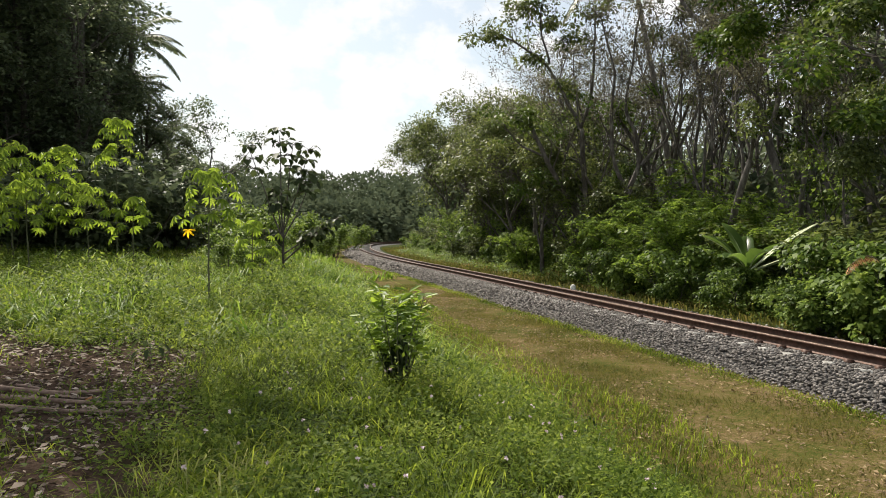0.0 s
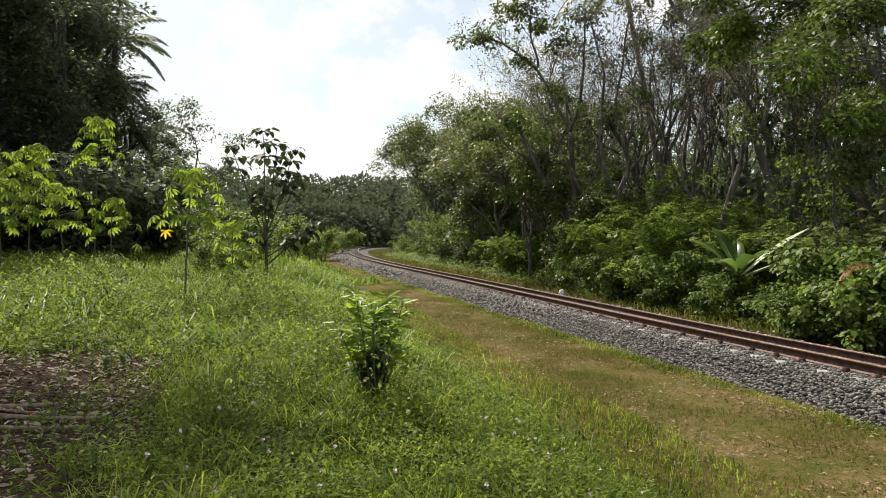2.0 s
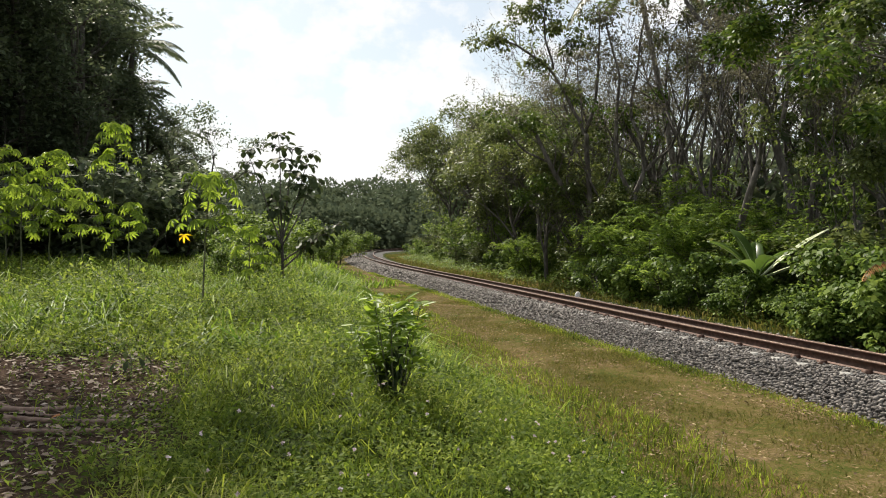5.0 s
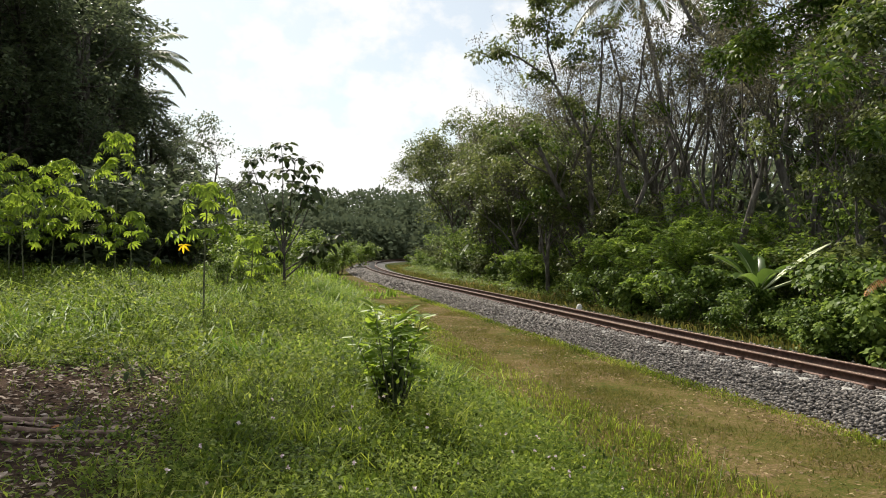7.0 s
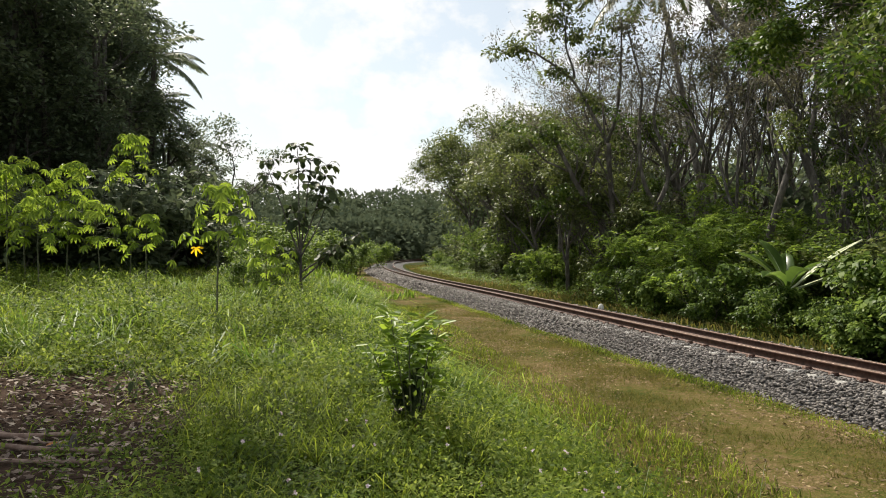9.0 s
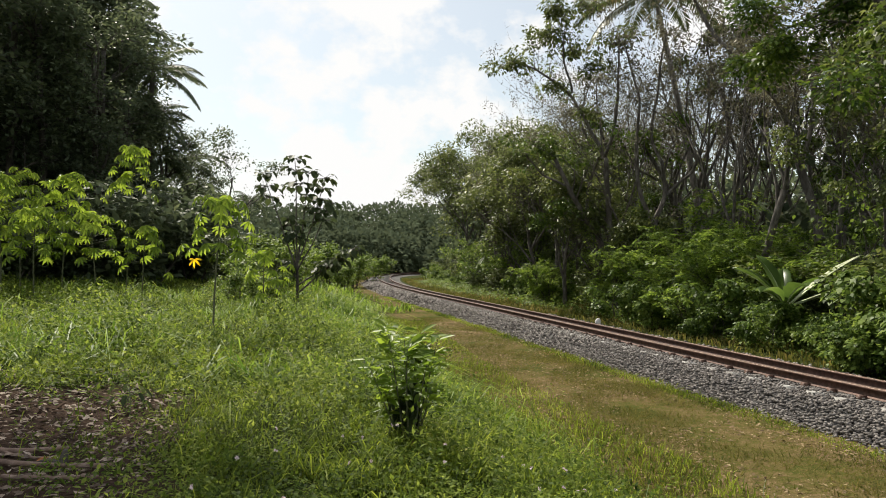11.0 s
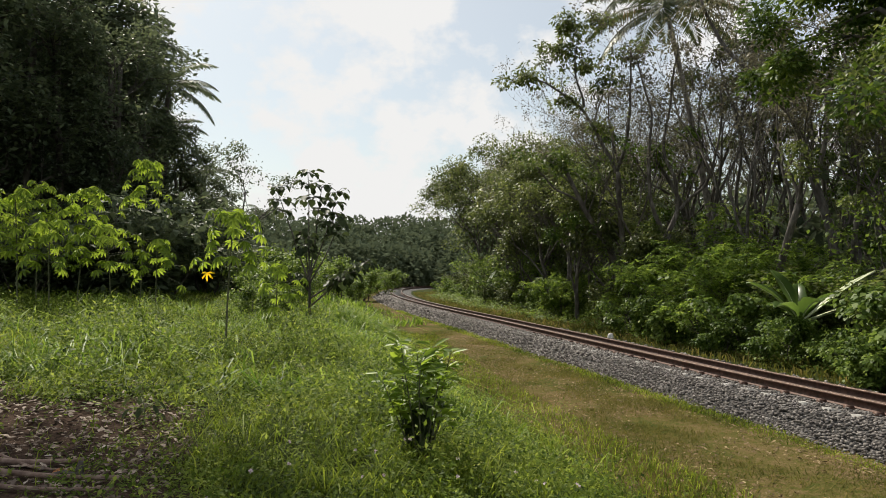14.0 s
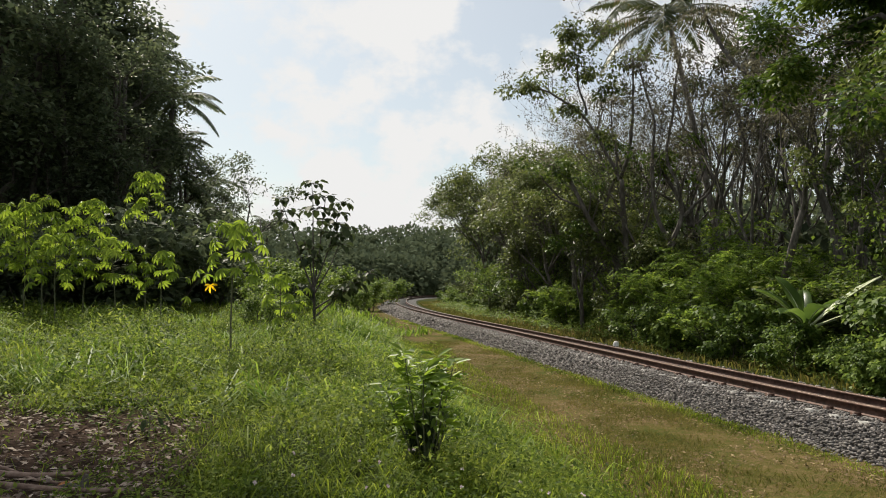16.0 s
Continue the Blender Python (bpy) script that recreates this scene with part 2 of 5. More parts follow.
def ground_material():
    m, nt, p, out, L = shader("earth_and_turf")
    at = nt.nodes.new("ShaderNodeAttribute")
    at.attribute_name = "cover"
    sep = nt.nodes.new("ShaderNodeSeparateColor")
    L(at.outputs["Color"], sep.inputs[0])
    n1, n2, n3 = noise_tex(nt, 0.9, 5), noise_tex(nt, 7, 6, 0.7), noise_tex(nt, 38, 6, 0.8)
    base = ramp(nt, [(0.3, (0.022, 0.028, 0.009)), (0.55, (0.04, 0.05, 0.014)), (0.75, (0.075, 0.07, 0.03))])
    verge = ramp(nt, [(0.38, (0.05, 0.062, 0.013)), (0.47, (0.09, 0.08, 0.022)), (0.54, (0.116, 0.086, 0.036)), (0.63, (0.185, 0.128, 0.07))])
    soil = ramp(nt, [(0.3, (0.022, 0.015, 0.011)), (0.5, (0.05, 0.033, 0.024)), (0.72, (0.11, 0.075, 0.056))])
    mm = nt.nodes.new("ShaderNodeMath")
    mm.operation = "MULTIPLY_ADD"
    mm.inputs[1].default_value = 0.5
    k = nt.nodes.new("ShaderNodeMath")
    k.operation = "MULTIPLY"
    k.inputs[1].default_value = 0.5
    fine = nt.nodes.new("ShaderNodeMath")
    fine.operation = "MULTIPLY_ADD"
    fine.inputs[1].default_value, fine.inputs[2].default_value = 0.85, -0.425
    whole = nt.nodes.new("ShaderNodeMath")
    whole.operation = "ADD"
    L(n3.outputs["Fac"], fine.inputs[0]), L(fine.outputs[0], whole.inputs[0]), L(mm.outputs[0], whole.inputs[1])
    L(n2.outputs["Fac"], k.inputs[0]), L(n1.outputs["Fac"], mm.inputs[0]), L(k.outputs[0], mm.inputs[2])
    for r in (base, verge, soil):
        L(whole.outputs[0], r.inputs["Fac"])
    a, b = nt.nodes.new("ShaderNodeMix"), nt.nodes.new("ShaderNodeMix")
    a.data_type = b.data_type = "RGBA"
    L(sep.outputs[1], a.inputs["Factor"]), L(base.outputs[0], a.inputs["A"]), L(verge.outputs[0], a.inputs["B"])
    L(sep.outputs[0], b.inputs["Factor"]), L(a.outputs["Result"], b.inputs["A"]), L(soil.outputs[0], b.inputs["B"])
    L(b.outputs["Result"], p.inputs["Base Color"])
    p.inputs["Roughness"].default_value = 1.0
    p.inputs["Specular IOR Level"].default_value = 0.03
    add_bump(nt, p, n2.outputs["Fac"], 0.8, 0.05)
    return m


EARTH = ground_material()

# ---- mesh tools ----


class Geo:
    """Gathers vertices and faces in bulk."""

    def __init__(self):
        self.v, self.f, self.n = [], [], 0

    def add(self, verts, *faces):
        verts = np.asarray(verts, float).reshape(-1, 3)
        for f in faces:
            self.f.append(np.asarray(f, int) + self.n)
        self.v.append(verts)
        self.n += len(verts)

    def mesh(self, name, material, smooth=False):
        me = bpy.data.meshes.new(name)
        v = np.concatenate(self.v)
        sizes = np.concatenate([np.full(len(f), f.shape[1]) for f in self.f])
        loops = np.concatenate([f.ravel() for f in self.f])
        me.vertices.add(len(v))
        me.vertices.foreach_set("co", v.ravel())
        me.loops.add(len(loops))
        me.loops.foreach_set("vertex_index", loops.astype(np.int32))
        me.polygons.add(len(sizes))
        me.polygons.foreach_set("loop_start", (np.cumsum(sizes) - sizes).astype(np.int32))
        if smooth:
            me.polygons.foreach_set("use_smooth", np.ones(len(sizes), bool))
        me.update(calc_edges=True)
        me.materials.append(material)
        return me


def part(name, geo, material, parent=None, label="", smooth=False):
    ob = new(name, geo.mesh(name, material, smooth))
    ob.parent = parent
    return tagged(ob, label)


def thing(name, label, category, group="", kind=""):
    ob = new(name)
    ob.empty_display_size = 0.2
    return tagged(ob, label, category, group, kind)


def unit(a):
    return a / np.maximum(np.linalg.norm(a, axis=-1, keepdims=True), 1e-9)


def tube(geo, pts, radii, sides=6):
    """A tapered round limb along points."""
    pts, radii = np.asarray(pts, float), np.asarray(radii, float)
    d = unit(np.gradient(pts, axis=0))
    ref = np.where(np.abs(d[:, 2:3]) > 0.9, [[1.0, 0, 0]], [[0, 0, 1.0]])
    a = unit(np.cross(d, ref))
    for i in range(1, len(a)):
        a[i] = unit(a[i - 1] - d[i] * np.dot(a[i - 1], d[i]))
    b = np.cross(d, a)
    ang = np.arange(sides) * 2 * np.pi / sides
    ring = pts[:, None] + radii[:, None, None] * (np.cos(ang)[None, :, None] * a[:, None] + np.sin(ang)[None, :, None] * b[:, None])
    i, j = np.meshgrid(np.arange(len(pts) - 1), np.arange(sides), indexing="ij")
    k = (j + 1) % sides
    f = np.stack([i * sides + j, i * sides + k, (i + 1) * sides + k, (i + 1) * sides + j], -1).reshape(-1, 4)
    geo.add(ring, f, np.arange(sides)[None] + (len(pts) - 1) * sides)


def leaves(geo, at, way, up, length, width, fine=False, fold=0.12):
    """Folded leaves in bulk: base points, directions, normals, lengths, widths."""
    at, way, up = np.asarray(at), unit(np.asarray(way)), np.asarray(up)
    side = unit(np.cross(way, up))
    up = np.cross(side, way)
    L, W = np.broadcast_to(np.asarray(length, float), (len(at),))[:, None], np.broadcast_to(np.asarray(width, float), (len(at),))[:, None]
    n = len(at)
    if fine:
        mid1, mid2 = at + way * L * 0.3, at + way * L * 0.68 - up * L * 0.05
        v = np.stack([at, mid1 + side * W * 0.42 + up * W * fold, mid2 + side * W * 0.45 + up * W * fold, at + way * L - up * L * 0.14,
                      mid2 - side * W * 0.45 + up * W * fold, mid1 - side * W * 0.42 + up * W * fold], 1)
        o = np.arange(n)[:, None] * 6
        geo.add(v, o + [[0, 1, 2, 3]], o + [[0, 3, 4, 5]])
    else:
        mid = at + way * L * 0.45
        v = np.stack([at, mid + side * W * 0.5 + up * W * fold, at + way * L, mid - side * W * 0.5 + up * W * fold], 1)
        geo.add(v, np.arange(n)[:, None] * 4 + [[0, 1, 2, 3]])


def blades(geo, at, height, width, lean, rng, simple=False):
    """Bent grass blades in bulk."""
    n = len(at)
    az, face = rng.uniform(0, 2 * np.pi, n), rng.uniform(0, 2 * np.pi, n)
    out = np.stack([np.cos(az), np.sin(az), np.zeros(n)], 1)
    side = np.stack([np.cos(face), np.sin(face), np.zeros(n)], 1) * width[:, None] * 0.5
    up = np.array([0, 0, 1.0])
    h, l = height[:, None], lean[:, None]
    mid = at + up * h * 0.6 + out * h * l * 0.35
    tip = at + up * h * (1 - 0.45 * l) + out * h * l
    if simple:
        geo.add(np.stack([at - side, at + side, tip], 1), np.arange(n)[:, None] * 3 + [[0, 1, 2]])
        return
    v = np.stack([at - side * 0.7, at + side * 0.7, mid + side, mid - side, tip], 1)
    o = np.arange(n)[:, None] * 5
    geo.add(v, o + [[0, 1, 2, 3]], o + [[3, 2, 4]])


# ---- the plan: track, levels ----
RAIL_X = np.array([13.6, 8.42, 5.92, 4.55, 3.2, 0.35, -2.76, -5.25, -7.2, -8.7, -9.3, -8.2, -4.5, 2.0, 12.0, 40.0])
RAIL_Y = np.array([-18.0, 0.0, 9.1, 13.6, 18.5, 29.0, 40.2, 50.5, 61.0, 73.0, 84.0, 92.0, 99.0, 104.0, 108.0, 113.0])


def smooth_line(x, y, step=0.25):
    """A smooth way through the points, sampled evenly: places and left-hand normals."""
    t = np.concatenate([[0], np.cumsum(np.hypot(np.diff(x), np.diff(y)))])
    mx, my = np.gradient(x, t), np.gradient(y, t)
    s = np.arange(0, t[-1], step)
    i = np.clip(np.searchsorted(t, s, "right") - 1, 0, len(t) - 2)
    h = t[i + 1] - t[i]
    u = (s - t[i]) / h
    a, b, c, d = 2 * u**3 - 3 * u**2 + 1, u**3 - 2 * u**2 + u, -2 * u**3 + 3 * u**2, u**3 - u**2
    p = np.stack([a * q[i] + b * h * m[i] + c * q[i + 1] + d * h * m[i + 1] for q, m in ((x, mx), (y, my))], 1)
    g = unit(np.gradient(p, axis=0))
    return p, np.stack([-g[:, 1], g[:, 0]], 1)


LINE, LEFT = smooth_line(RAIL_X, RAIL_Y)
RAIL_TOP, TOE = -0.10, -0.45
CANT = 0.085


def beside(along, s):
    """Places s metres to the left of the nearer rail, at metres along it (18 is abreast of the camera)."""
    u = np.clip(np.asarray(along) / 0.25, 0, len(LINE) - 2)
    i = u.astype(int)
    f = (u - i)[..., None]
    return LINE[i] * (1 - f) + LINE[i + 1] * f + LEFT[i] * np.asarray(s)[..., None]


def side_of(x, y):
    """How far a place lies to the left of the nearer rail."""
    x, y = np.asarray(x, float), np.asarray(y, float)
    out, near = np.zeros(x.size), LINE[::4]
    nl = LEFT[::4]
    fx, fy = x.ravel(), y.ravel()
    for k in range(0, x.size, 20000):
        dx, dy = fx[k:k + 20000, None] - near[None, :, 0], fy[k:k + 20000, None] - near[None, :, 1]
        i = np.argmin(dx * dx + dy * dy, 1)
        r = np.arange(len(i))
        out[k:k + 20000] = dx[r, i] * nl[i, 0] + dy[r, i] * nl[i, 1]
        far = np.hypot(dx[r, i], dy[r, i])
        out[k:k + 20000] = np.where(np.abs(out[k:k + 20000]) < far * 0.5, np.sign(out[k:k + 20000]) * far, out[k:k + 20000])
    return out.reshape(x.shape)


def ease(a, b, x):
    t = np.clip((x - a) / (b - a), 0, 1)
    return t * t * (3 - 2 * t)


def foot(y):
    return 4.5 - 2.0 * ease(8, 42, y)


def level(x, y, s=None):
    x, y = np.asarray(x, float), np.asarray(y, float)
    s = side_of(x, y) if s is None else s
    f = foot(y)
    near = 1 - ease(22, 60, y)
    bank = ease(f, f + 2.8, s) * (0.3 + 0.5 * near) + np.clip(s - f - 2.5, 0, 25) * (0.02 + 0.058 * near)
    right = ease(-3.5, -8, s) * 0.25 + np.clip(-s - 30, 0, 400) * 0.02
    lump = 0.05 * np.sin(x * 1.9 + 0.6 * y) * np.sin(y * 1.3 - 0.4 * x) * ease(f, f + 2, s)
    return TOE + bank + right + lump + np.clip(y - 110, 0, 300) * 0.02


def at_view(brg, away):
    """A place by its bearing from the camera's first stand and the metres ahead."""
    return (brg - 784) / 1242 * away, away - 0.14


def grounded(x, y, sink=0.0):
    return float(level(np.array([x]), np.array([y]))[0]) - sink

# ---- the ground ----


def soil_patch(x, y):
    """The bare, littered earth beside the bank: 1 inside."""
    d = np.hypot((x + 3.75 + 0.3 * (y - 4.6)) / 2.2, (y - 4.6) / 2.75) + 0.16 * np.sin(3 * x + y) + 0.1 * np.sin(5 * y - 2 * x)
    return 1 - ease(0.75, 1.1, d)


def build_ground():
    def steps(lo, hi, fine_lo, fine_hi, fine, grow):
        mid = np.arange(fine_lo, fine_hi, fine)
        a, b, d = [], [], fine
        p = fine_lo
        while p > lo:
            d *= grow
            p -= d
            a.append(p)
        p, d = mid[-1], fine
        while p < hi:
            d *= grow
            p += d
            b.append(p)
        return np.array(a[::-1] + list(mid) + b)

    xs, ys = steps(-900, 900, -14, 14, 0.22, 1.16), steps(-500, 1500, -3, 34, 0.25, 1.13)
    X, Y = np.meshgrid(xs, ys)
    S = side_of(X, Y)
    Z = level(X, Y, S)
    g = Geo()
    n, m = len(xs), len(ys)
    i, j = np.meshgrid(np.arange(m - 1), np.arange(n - 1), indexing="ij")
    g.add(np.stack([X, Y, Z], -1), np.stack([i * n + j, i * n + j + 1, (i + 1) * n + j + 1, (i + 1) * n + j], -1).reshape(-1, 4))
    ob = part("ground", g, EARTH, smooth=True)
    cov = np.zeros((X.size, 4), np.float32)
    cov[:, 0] = soil_patch(X, Y).ravel()
    cov[:, 1] = ((1 - ease(foot(Y) - 0.4, foot(Y) + 1.0, S)) * (S > 0)).ravel()
    cov[:, 3] = 1
    a = ob.data.color_attributes.new("cover", "FLOAT_COLOR", "POINT")
    a.data.foreach_set("color", cov.ravel())
    tagged(ob, "grassy earth ground with a bank beside the railway", "ground", kind="structure")


build_ground()

# ---- the railway ----


def sweep(profile, lo, hi, step, s0, dz):
    """A profile (s, z) swept along the track from lo to hi metres."""
    g = Geo()
    i = np.arange(int(lo / 0.25), min(int(hi / 0.25), len(LINE) - 1), step)
    prof = np.array(profile)
    k = len(prof)
    p = LINE[i][:, None] + LEFT[i][:, None] * (s0 + prof[None, :, :1])
    z = np.broadcast_to(prof[None, :, 1] + dz, p.shape[:2])
    a, b = np.meshgrid(np.arange(len(i) - 1), np.arange(k), indexing="ij")
    c = (b + 1) % k
    g.add(np.concatenate([p, z[..., None]], -1), np.stack([a * k + b, a * k + c, (a + 1) * k + c, (a + 1) * k + b], -1).reshape(-1, 4))
    return g


def build_track():
    track = thing("railway_track", "rusty single railway track on pale concrete sleepers", "railway track")
    foot_prof = [(-0.06, -0.148), (0.06, -0.148), (0.06, -0.138), (0.012, -0.125), (0.009, -0.045), (0.033, -0.034), (0.034, -0.004), (-0.034, -0.004), (-0.033, -0.034), (-0.009, -0.045), (-0.012, -0.125), (-0.06, -0.138)]
    head_prof = [(-0.034, -0.004), (0.034, -0.004), (0.028, 0.0), (-0.028, 0.0)]
    for s0, dz in ((0.0, RAIL_TOP), (-1.067, RAIL_TOP - CANT)):
        r = part("rail", sweep(foot_prof, 0, 175, 2, s0, dz), RUST, track, "rust-brown steel rail")
        part("rail_head", sweep(head_prof, 0, 175, 2, s0, dz), HEAD, r, "worn paler running surface")
    g = Geo()
    v = np.array([(sx * a, y, z) for sx in (-1, 1) for a, y, z in ((1.0, -0.12, -0.2), (1.0, 0.12, -0.2), (1.0, 0.09, 0.0), (1.0, -0.09, 0.0), (0.45, -0.09, -0.015), (0.45, 0.09, -0.015))])
    g.add(v, [[0, 1, 2, 3], [6, 9, 8, 7], [1, 0, 6, 7], [3, 2, 5, 4], [4, 5, 11, 10], [10, 11, 8, 9], [0, 3, 9, 6], [1, 7, 8, 2]])
    slab = g.mesh("sleeper", CONCRETE)
    clip = Geo()
    clip.add([(sx * 0.05 + 0.0, sy * 0.045, z) for z in (0.0, 0.05) for sx, sy in ((-1, -1), (1, -1), (1, 1), (-1, 1))],
             [[0, 1, 5, 4], [1, 2, 6, 5], [2, 3, 7, 6], [3, 0, 4, 7], [4, 5, 6, 7]])
    clip_mesh = clip.mesh("rail_clip", RUST)
    rng = np.random.default_rng(4)
    for d in np.arange(4, 125, 0.58):
        i = int(d / 0.25)
        c = LINE[i] + LEFT[i] * (-0.533)
        yaw = math.atan2(LEFT[i][1], LEFT[i][0])
        ob = new("sleeper", slab)
        tilt = math.atan2(CANT, 1.067)
        ob.parent = track
        ob.matrix_basis = Matrix.Translation((c[0], c[1], RAIL_TOP - 0.15 - CANT / 2 - 0.022)) @ Matrix.Rotation(yaw + rng.normal(0, 0.006), 4, "Z") @ Matrix.Rotation(-tilt, 4, "Y")
        if 24 < d < 44:
            for off in (0.533 + 0.1, 0.533 - 0.1):
                k = new("rail_clip", clip_mesh)
                k.parent = ob
                k.location = (off, 0, 0.0)


def stone_mesh(rng):
    t = (1 + 5**0.5) / 2
    v = unit(np.array([(-1, t, 0), (1, t, 0), (-1, -t, 0), (1, -t, 0), (0, -1, t), (0, 1, t), (0, -1, -t), (0, 1, -t), (t, 0, -1), (t, 0, 1), (-t, 0, -1), (-t, 0, 1)]))
    f = np.array([(0, 11, 5), (0, 5, 1), (0, 1, 7), (0, 7, 10), (0, 10, 11), (1, 5, 9), (5, 11, 4), (11, 10, 2), (10, 7, 6), (7, 1, 8), (3, 9, 4), (3, 4, 2), (3, 2, 6), (3, 6, 8), (3, 8, 9), (4, 9, 5), (2, 4, 11), (6, 2, 10), (8, 6, 7), (9, 8, 1)])
    v = v * rng.uniform(0.55, 1.2, (12, 1)) * np.array([1.0, rng.uniform(0.6, 0.9), rng.uniform(0.5, 0.8)])
    return v, f


def ballast_height(s):
    """The ballast's section: left shoulder, the crib between the rails, right shoulder."""
    top = RAIL_TOP - 0.165
    left = np.where(s > 0.85, top - (s - 0.85) * (top - TOE + 0.03) / 0.72, top)
    right = np.where(s < -1.9, top - CANT - (-1.9 - s) * 0.42, top - CANT * np.clip(-s / 1.067, 0, 1))
    return np.where(s > -0.5, left, right)


def build_ballast():
    bal = thing("ballast", "bed of crushed grey stone under the rails", "ballast", kind="structure")
    ss = np.array([1.62, 0.85, 0.4, -0.53, -1.5, -1.9, -2.6])
    prof = [(1.62, -0.6)] + [(s, z) for s, z in zip(ss, ballast_height(ss) - 0.03)] + [(-2.6, -0.75)]
    part("bed", sweep(prof[::-1], 0, 175, 4, 0.0, 0.0), BED, bal)
    rng = np.random.default_rng(7)
    shapes = [stone_mesh(rng) for _ in range(12)]

    def scatter(lo, hi, per_m, smin, smax, size):
        n = int((hi - lo) * per_m)
        a, s = rng.uniform(lo, hi, n), rng.uniform(smin, smax, n)
        keep = (np.abs(s) > 0.09) & (np.abs(s + 1.067) > 0.09)
        a, s = a[keep], s[keep]
        p = beside(a, s)
        z = ballast_height(s) + rng.uniform(-0.012, 0.022, len(s))
        return np.column_stack([p, z]), rng.uniform(0.6, 1.25, len(s)) * size

    def joined(lo, hi, per_m, smin, smax, size):
        g = Geo()
        P, R = scatter(lo, hi, per_m, smin, smax, size)
        if lo > 35 or lo < 20:
            forms = [(np.array([(0, 0, 1), (1, 0, 0), (0, 0.8, 0), (-1, 0.1, 0), (0.1, -0.9, 0), (0, 0, -0.7)]) * rng.uniform(0.65, 1.1, (6, 1)), np.array([(0, 1, 2), (0, 2, 3), (0, 3, 4), (0, 4, 1), (5, 2, 1), (5, 3, 2), (5, 4, 3), (5, 1, 4)])) for _ in range(12)]
        else:
            forms = shapes
        which = rng.integers(0, 12, len(P))
        ang = rng.uniform(0, 2 * np.pi, len(P))
        tip = rng.uniform(-0.7, 0.7, len(P))
        for k, (v, f) in enumerate(forms):
            w = np.nonzero(which == k)[0]
            ca, sa, ct, st = np.cos(ang[w]), np.sin(ang[w]), np.cos(tip[w]), np.sin(tip[w])
            y1 = v[None, :, 1] * ct[:, None] - v[None, :, 2] * st[:, None]
            z1 = v[None, :, 1] * st[:, None] + v[None, :, 2] * ct[:, None]
            x2 = v[None, :, 0] * ca[:, None] - y1 * sa[:, None]
            y2 = v[None, :, 0] * sa[:, None] + y1 * ca[:, None]
            g.add(P[w][:, None] + np.stack([x2, y2, z1], -1) * R[w][:, None, None], (f[None] + np.arange(len(w))[:, None, None] * len(v)).reshape(-1, 3))
        tagged(part("loose_stones", g, STONE, bal), kind="stuff")

    joined(24, 36, 950, 0.08, 1.68, 0.03)
    joined(36, 52, 340, 0.08, 1.68, 0.045)
    joined(52, 85, 80, 0.1, 1.7, 0.085)
    joined(22, 46, 110, -2.3, -0.1, 0.05)
    joined(6, 24, 220, 0.08, 1.68, 0.05)
    joined(6, 22, 110, -2.3, -0.1, 0.05)
    g_meshes = []
    for v, f in shapes:
        g = Geo()
        g.add(v, f)
        g_meshes.append(g.mesh("stone", STONE))
    P, R = scatter(24.5, 30, 55, 0.15, 1.66, 0.036)
    for p, r in list(zip(P, R))[:290]:
        ob = new("stone", g_meshes[rng.integers(12)])
        ob.parent = bal
        ob.matrix_basis = Matrix.LocRotScale(Vector(p) + Vector((0, 0, 0.012)), Euler(rng.uniform(-0.7, 0.7, 3) + np.array([0, 0, rng.uniform(0, 6)])), (r, r, r))


# ---- trees and shrubs ----


def limb(rng, start, way, length, r0, r1, bend=0.25, lift=0.0, segs=5):
    """Points and radii of one crooked limb."""
    pts, d = [np.array(start, float)], unit(np.array(way, float))
    for _ in range(segs):
        d = unit(d + rng.normal(0, bend, 3) / segs**0.5 * 0.6 + np.array([0, 0, lift / segs]))
        pts.append(pts[-1] + d * length / segs)
    return np.array(pts), np.linspace(r0, r1, segs + 1)


def fork(rng, way, angle):
    """A direction turned off way by about angle."""
    r = unit(rng.normal(0, 1, 3))
    r = unit(np.cross(way, r))
    return unit(np.array(way) * math.cos(angle) + r * math.sin(angle))


def branch_out(rng, geo, start, way, length, r, depth, tips, angle=0.55, lift=0.35, kids=3, bend=0.3, ratio=0.66, sides=6, segs=4):
    pts, rad = limb(rng, start, way, length, r, r * 0.55, bend, lift, segs + (1 if depth > 1 else 0) - (1 if depth == 0 else 0))
    tube(geo, pts, rad, max(3, sides) if depth > 0 else 3)
    end = unit(pts[-1] - pts[-2])
    if depth == 0:
        tips.append((pts[-1], end))
        tips.append((pts[-2], end))
        return
    for k in range(kids):
        i = len(pts) - 1 if k == 0 else rng.integers(max(1, len(pts) - 3), len(pts))
        d = fork(rng, end, angle * rng.uniform(0.5, 1.25))
        branch_out(rng, geo, pts[i], d, length * ratio * rng.uniform(0.75, 1.2), rad[i] * 0.68, depth - 1, tips, angle, lift, kids, bend, ratio, sides - 1, segs)


